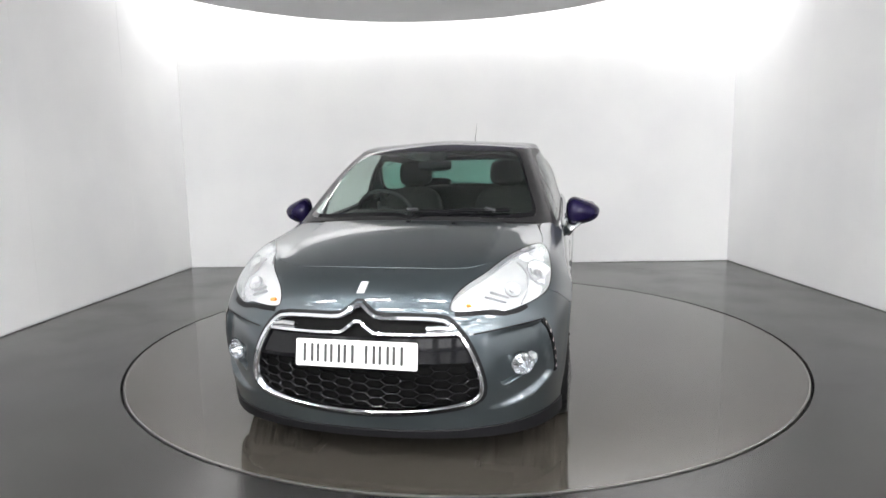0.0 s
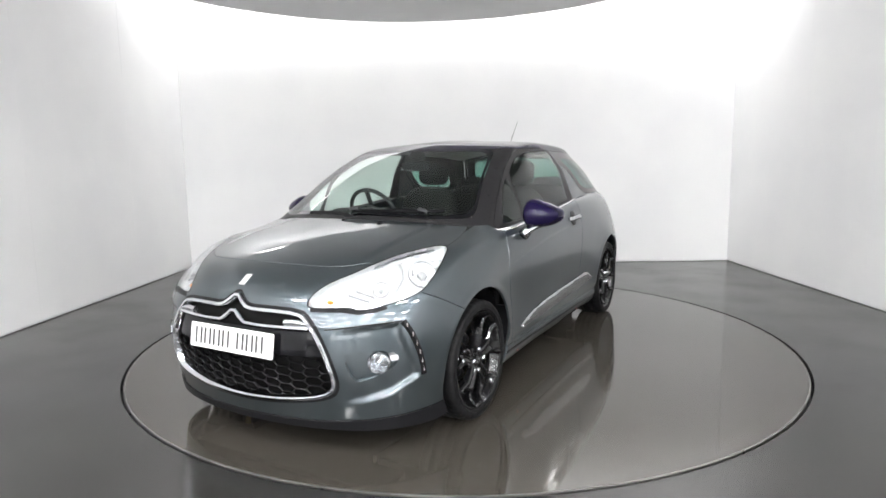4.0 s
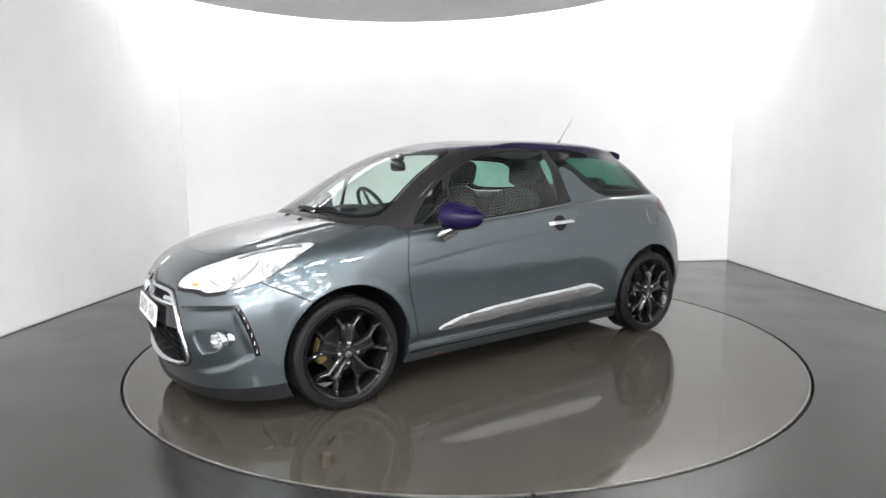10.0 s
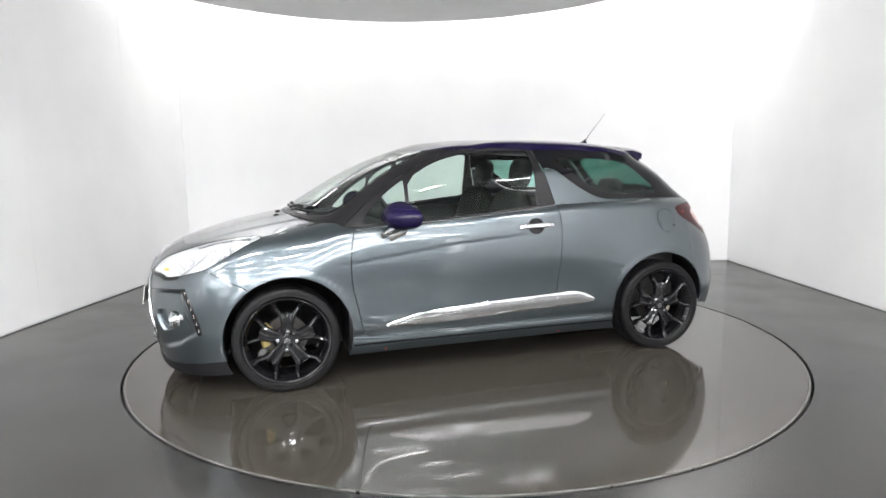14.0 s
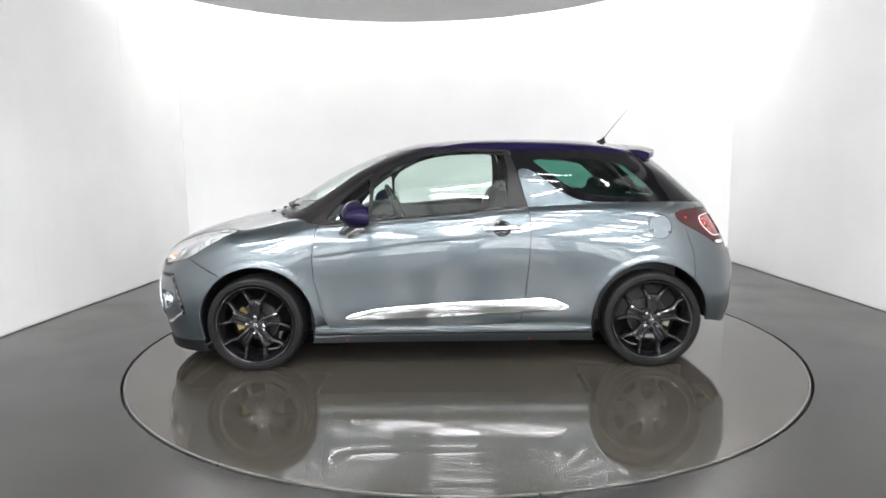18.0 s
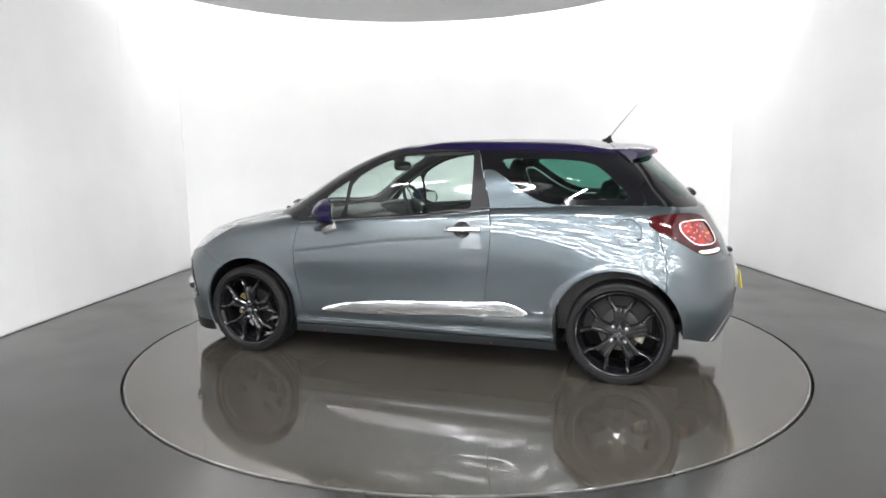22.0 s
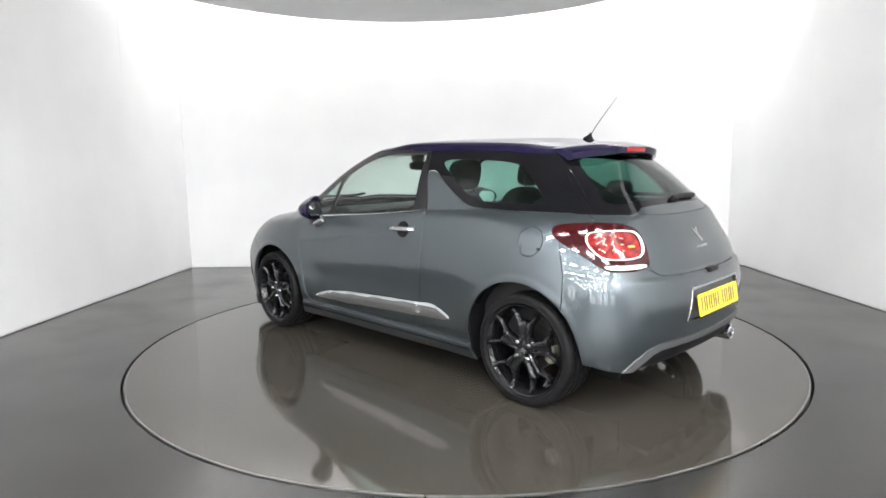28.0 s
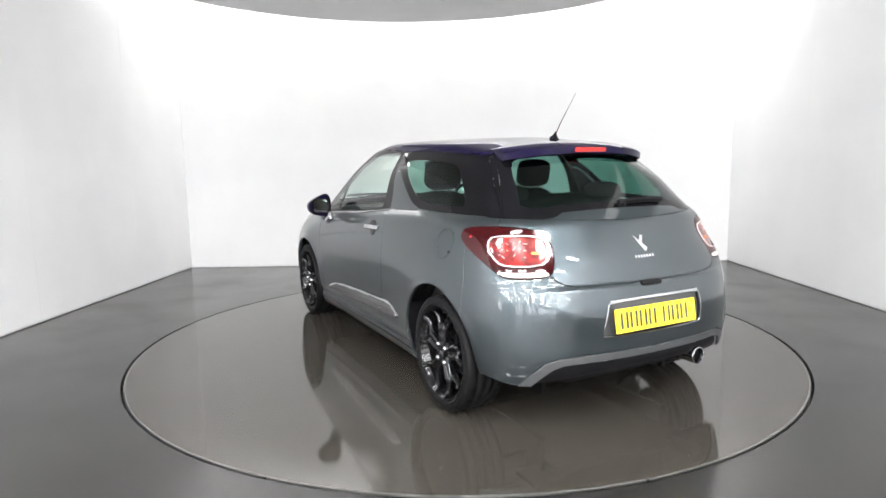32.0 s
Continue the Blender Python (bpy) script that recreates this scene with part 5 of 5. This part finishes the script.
# wheels
def wheel(x, s, z=0.301):
    y = .736 if x > 0 else .728
    out = pose(0, .018, 0)
    at = pose(x, s * y, z, 0, 0, 0 if s > 0 else 180) @ Matrix.Diagonal((.980, 1, .980, 1))
    rim = turned("wheel", [(.236, .094), (.240, .100), (.2485, .102), (.253, .096), (.246, .084), (.229, .06), (.220, .02), (.216, -.05), (.224, -.085), (.238, -.095), (.238, -.10), (.216, -.10), (.209, -.05), (.212, .03), (.221, .07)], RIM_BLACK, car, at, "gloss black alloy wheel with dark tyre", 64, "y", closed=True)
    prof = [(.249, .091), (.2545, .1035), (.2595, .1065), (.2615, .1095), (.2640, .1095), (.2655, .1075), (.272, .1090), (.285, .108), (.2965, .1045), (.3035, .096), (.3065, .080), (.3075, .055), (.3015, .053), (.3015, .045), (.308, .043), (.3085, .005), (.302, .003), (.302, -.003), (.3085, -.005), (.308, -.043), (.3015, -.045), (.3015, -.053), (.3075, -.055), (.3065, -.080), (.3035, -.096), (.2965, -.1045), (.285, -.108), (.266, -.109), (.247, -.104), (.240, -.093)]
    n = 180
    verts, faces = [], []
    for i in range(n):
        a = 2 * math.pi * i / n
        for r, h in prof:
            groove = .0035 if (i % 4 == 0 and .058 < abs(h) < .100) else 0
            verts.append(((r - groove) * math.cos(a), h, (r - groove) * math.sin(a)))
    m = len(prof)
    for i in range(n):
        j = (i + 1) % n
        for k in range(m - 1):
            faces.append((i * m + k, i * m + k + 1, j * m + k + 1, j * m + k))
    mesh_object("tyre", verts, faces, TYRE, rim, "black rubber tyre")
    for k in range(5):
        a = 90 + 72 * k + 3
        bm = bmesh.new()
        turn_m = pose(0, 0, 0, 0, -a, 0)

        def loft(stops, section):
            """A bar through stops of (radius, sideways, half width, height, depth), with one rounded section."""
            rows = []
            for r, off, half, y0, deep in stops:
                rows.append([bm.verts.new(turn_m @ Vector((r, y0 + .018 + (u * .009 if u > -.9 else -deep), off + k2 * half))) for k2, u in section])
            m = len(section)
            for one, two in zip(rows, rows[1:]):
                for i in range(m):
                    j = (i + 1) % m
                    bm.faces.new((one[i], one[j], two[j], two[i]))
            bm.faces.new(rows[0][::-1])
            bm.faces.new(rows[-1])

        stem = ((-1.0, -1), (-1.0, -.35), (-.93, .35), (-.72, .95), (-.48, 1.0), (-.26, .3), (-.12, -.45), (.12, -.45), (.26, .3), (.48, 1.0), (.72, .95), (.93, .35), (1.0, -.35), (1.0, -1))
        arm = ((-1.0, -1), (-1.0, -.3), (-.6, .6), (0, 1.0), (.6, .6), (1.0, -.3), (1.0, -1))
        loft(((.026, 0, .031, .058, .03), (.058, 0, .032, .066, .03), (.108, 0, .038, .071, .03), (.140, 0, .043, .073, .028), (.156, 0, .047, .067, .024), (.163, 0, .043, .056, .012)), stem)
        for t in (1, -1):
            tips = [(.128, .026 * t, .0150, .062, .024), (.150, .036 * t, .0150, .068, .026), (.172, .0520 * t, .0155, .065, .026), (.190, .0650 * t, .0145, .066, .026), (.203, .0730 * t, .0145, .074, .028), (.216, .0790 * t, .016, .088, .03)]
            loft(tips, arm)
        part("spoke", bm, RIM_BLACK, rim, "", smooth=True, sharp=25)
    turned("hub", [(.001, .070), (.026, .069), (.031, .066), (.066, .066), (.076, .056), (.078, .02), (.001, .02)], RIM_BLACK, rim, out, "", 32, "y")
    cap = turned("centre_cap", [(.001, .0735), (.022, .0730), (.026, .0745), (.029, .0735), (.0305, .066)], RIM_BLACK, rim, out, "small black centre cap with silver chevrons", 28, "y")
    for dz in (-.005, .006):
        flat("chevron", [(-.017, -.010 + dz), (0, .003 + dz), (.017, -.010 + dz), (.017, -.004 + dz), (0, .010 + dz), (-.017, -.004 + dz)], .003, CHROME, cap, facing((0, .0735, 0), (0, 1, 0)), "small chrome chevron")
    for k in range(4):
        a = radians(90 * k + (5 if x > 0 else 50))
        turned("bolt", [(.001, .086), (.010, .085), (.0135, .080), (.0135, .06)], CHROME_SATIN, rim, pose(.054 * math.cos(a), .018, .054 * math.sin(a)), "silver wheel bolt", 10, "y")
    turned("brake_disc", [(.05, .0), (.122, .0), (.125, -.004), (.125, -.02), (.05, -.02)], IRON, rim, pose(0, -.005, 0), "bare steel brake disc", 48, "y", closed=True)
    mid, half = (-8 if s > 0 else 172) + (0 if x > 0 else 180), 30 if x > 0 else 20
    verts, faces = [], []
    for i in range(11):
        a = radians(mid - half + half * .2 * i)
        fat = .020 - .006 * (abs(i - 5) < 2)
        for r, y in ((.098, -.03), (.098, fat), (.110, fat + .004), (.136, fat + .004), (.146, fat - .004), (.146, -.03)):
            verts.append((r * math.cos(a), y, -r * math.sin(a)))
    for i in range(10):
        for k in range(6):
            m = (k + 1) % 6
            faces.append((i * 6 + k, i * 6 + m, i * 6 + 6 + m, i * 6 + 6 + k))
    faces += [tuple(range(5, -1, -1)), tuple(60 + k for k in range(6))]
    mesh_object("brake_caliper", verts, faces, GOLD if x > 0 else ALLOY, rim, "dull gold brake caliper" if x > 0 else "pale alloy brake caliper", smooth=False)
    return rim


for x in (1.231, -1.224):
    for s in (1, -1):
        wheel(x, s)

# black sheets round the wheels, added so gaps under the car stay dark
for s in (1, -1):
    for x0, x1, z0, z1 in ((-.868, -.848, .172, .50), (.858, .878, .172, .50), (-1.575, -1.555, .31, .52), (1.575, 1.595, .215, .50)):
        bm = bmesh.new()
        loop = [(.42, z1), (.42, z0)] + [(on_side((x0 + x1) / 2, float(z))[0].y - .010, float(z)) for z in np.linspace(z0, z1, 8)]
        a, b = ([bm.verts.new((x, s * y, z)) for y, z in loop] for x in (x0, x1))
        bm.faces.new(a)
        bm.faces.new(b[::-1])
        for i in range(len(loop)):
            j = (i + 1) % len(loop)
            bm.faces.new((a[i], a[j], b[j], b[i]))
        part("wheel_blocker", bm, BLACK, car)
    for ax, az, r in ARCHES:
        bm = bmesh.new()
        box(bm, ax - r, ax + r, min(s * .41, s * .43), max(s * .41, s * .43), .15 if ax > 0 else .12, .6)
        part("inner_blocker", bm, BLACK, car)
    hits = [on_side(x, .2335) for x in np.linspace(.855, -.84, 40)]
    flip = Vector((1, s, 1))
    v, f = sweep([(q + k * .006) * flip for q, k in hits], [(-.005, -.006), (.005, -.006), (.005, .003), (-.005, .003)], [k * flip for _, k in hits])
    mesh_object("sill_groove", v, f, BLACK, car, "dark line along the sill", smooth=False)

    for x in (.665, -.475):
        p, n = on_side(x, .192)
        flat("jack_mark", slab(.010, .013, .003, 2), .002, BRAKE_RED, car, facing((p + n * .008) * flip, n * flip), "small red jacking mark")

# wheel housings and underbody
for ax, az, r in ARCHES:
    for s in (1, -1):
        v, f = lathe([(r + .020, s * .775), (r + .022, s * .44), (.05, s * .44)], 40, "y", arc=210 if ax > 0 else 192)
        mesh_object("wheel_arch", v, f, BLACK, car, "black wheel arch liner", at=pose(ax, 0, az, 0, 22, 0))
bm = bmesh.new()
box(bm, -.84, .86, -.76, .76, .175, .20)
box(bm, .86, 1.78, -.43, .43, .19, .215)
box(bm, -1.74, -.84, -.43, .43, .23, .25)
box(bm, -1.68, -1.50, -.55, .55, .29, .31)
box(bm, 1.56, 1.80, -.60, .60, .19, .21)
part("underbody", bm, BLACK, car, "black underbody")
for name, b in (("bulkhead", (1.02, 1.05, -.68, .68, .70, .92)), ("engine", (1.06, 1.70, -.40, .40, .3, .70)), ("rear_bulkhead", (-1.42, -1.39, -.64, .64, .25, .94))):
    bm = bmesh.new()
    box(bm, *b)
    part(name, bm, BLACK, car)

# ---- cabin ----
bm = bmesh.new()
box(bm, .62, 1.06, -.70, .70, .70, .945, .06)
box(bm, .50, .80, -.66, .66, .62, .90, .06)
box(bm, .44, .70, -.58, -.18, .86, .985, .05)
part("dashboard", bm, DASH, car, "dark soft plastic dashboard", smooth=True)
wheel_at = pose(.43, -.36, .945, 0, -62, 0)
ring = turned("steering_wheel", [(.182 + .014 * math.cos(a), .014 * math.sin(a)) for a in [2 * math.pi * i / 10 for i in range(10)]], DASH, car, wheel_at, "black three-spoke steering wheel", 48, closed=True)
blob("wheel_boss", (.065, .065, .03), DASH, ring, pose(0, 0, -.01))
bm = bmesh.new()
for a in (0, 180, 270):
    box(bm, .04, .18, -.016, .016, -.008, .004, .003, pose(0, 0, 0, 0, 0, a))
part("wheel_spoke", bm, CHROME_SATIN, ring, "silver spokes")
for s in (1, -1):
    seat = new("front_seat")
    seat.parent = car
    seat.matrix_basis = pose(0, s * .36, 0)
    blob("cushion", (.27, .255, .09), CLOTH, seat, pose(.08, 0, .50, 0, -8, 0), "black cloth cushion", 4)
    blob("backrest", (.085, .245, .34), CLOTH, seat, pose(-.265, 0, .765, 0, -17, 0), "black cloth backrest", 3.6)
    blob("headrest", (.05, .128, .095), CLOTH, seat, pose(-.400, 0, 1.200, 0, -12, 0), "black cloth headrest", 3.6)
    for y in (-.05, .05):
        turned("post", [(.0065, 0), (.0065, .13)], BLACK_GLOSS, seat, pose(-.362, y, 1.04, 0, -16, 0))
bench = new("rear_bench")
bench.parent = car
blob("cushion", (.25, .58, .10), CLOTH, bench, pose(-.72, 0, .52, 0, -6, 0), "black cloth cushion", 5)
blob("backrest", (.08, .58, .30), CLOTH, bench, pose(-1.02, 0, .80, 0, -20, 0), "black cloth backrest", 5)
for y in (-.34, .34):
    blob("headrest", (.045, .13, .055), CLOTH, bench, pose(-1.12, y, 1.095, 0, -14, 0), "black cloth headrest", 3.2)
bm = bmesh.new()
box(bm, -1.45, -1.08, -.60, .60, .90, .93, .008)
part("parcel_shelf", bm, DASH, car, "black parcel shelf")
for s in (1, -1):
    bm = bmesh.new()
    box(bm, -.42, .80, s * .735 - .02, s * .735 + .02, .28, .93, .012)
    box(bm, -.25, .45, s * .70 - .03, s * .70 + .03, .62, .70, .02)
    part("door_card", bm, DASH, car, "dark door lining", smooth=True)
    bm = bmesh.new()
    box(bm, -1.40, -.45, s * .69 - .02, s * .69 + .02, .28, .98, .012)
    part("side_lining", bm, DASH, car, "dark side lining", smooth=True)
blob("interior_mirror", (.018, .115, .034), BLACK_GLOSS, car, pose(.410, -.025, 1.262, 0, 8, -8), "black interior mirror", 4)
blob("mirror_mount", (.045, .05, .035), BLACK, car, pose(.43, 0, 1.325), "black sensor housing")


# headlining: the roof's own shape, a hand's breadth lower
def lowered(polys, d):
    return [np.concatenate([p[:, :3] - p[:, 3:] * d, -p[:, 3:]], 1) for p in polys]


panel("headlining", lowered(both(roof_skin), .03), LINER, car, "pale grey headlining", gap=0.02, flange=False)




def motions():
    steps = [i * 0.5 for i in range(65)]
    for thing, offset in ((turntable, (0, 0)), (car, (0.0569, -0.0495))):
        walk(thing, [(t, pose(0, 0, 0, 0, 0, turn(t)) @ pose(offset[0], offset[1], 0)) for t in steps])


motions()
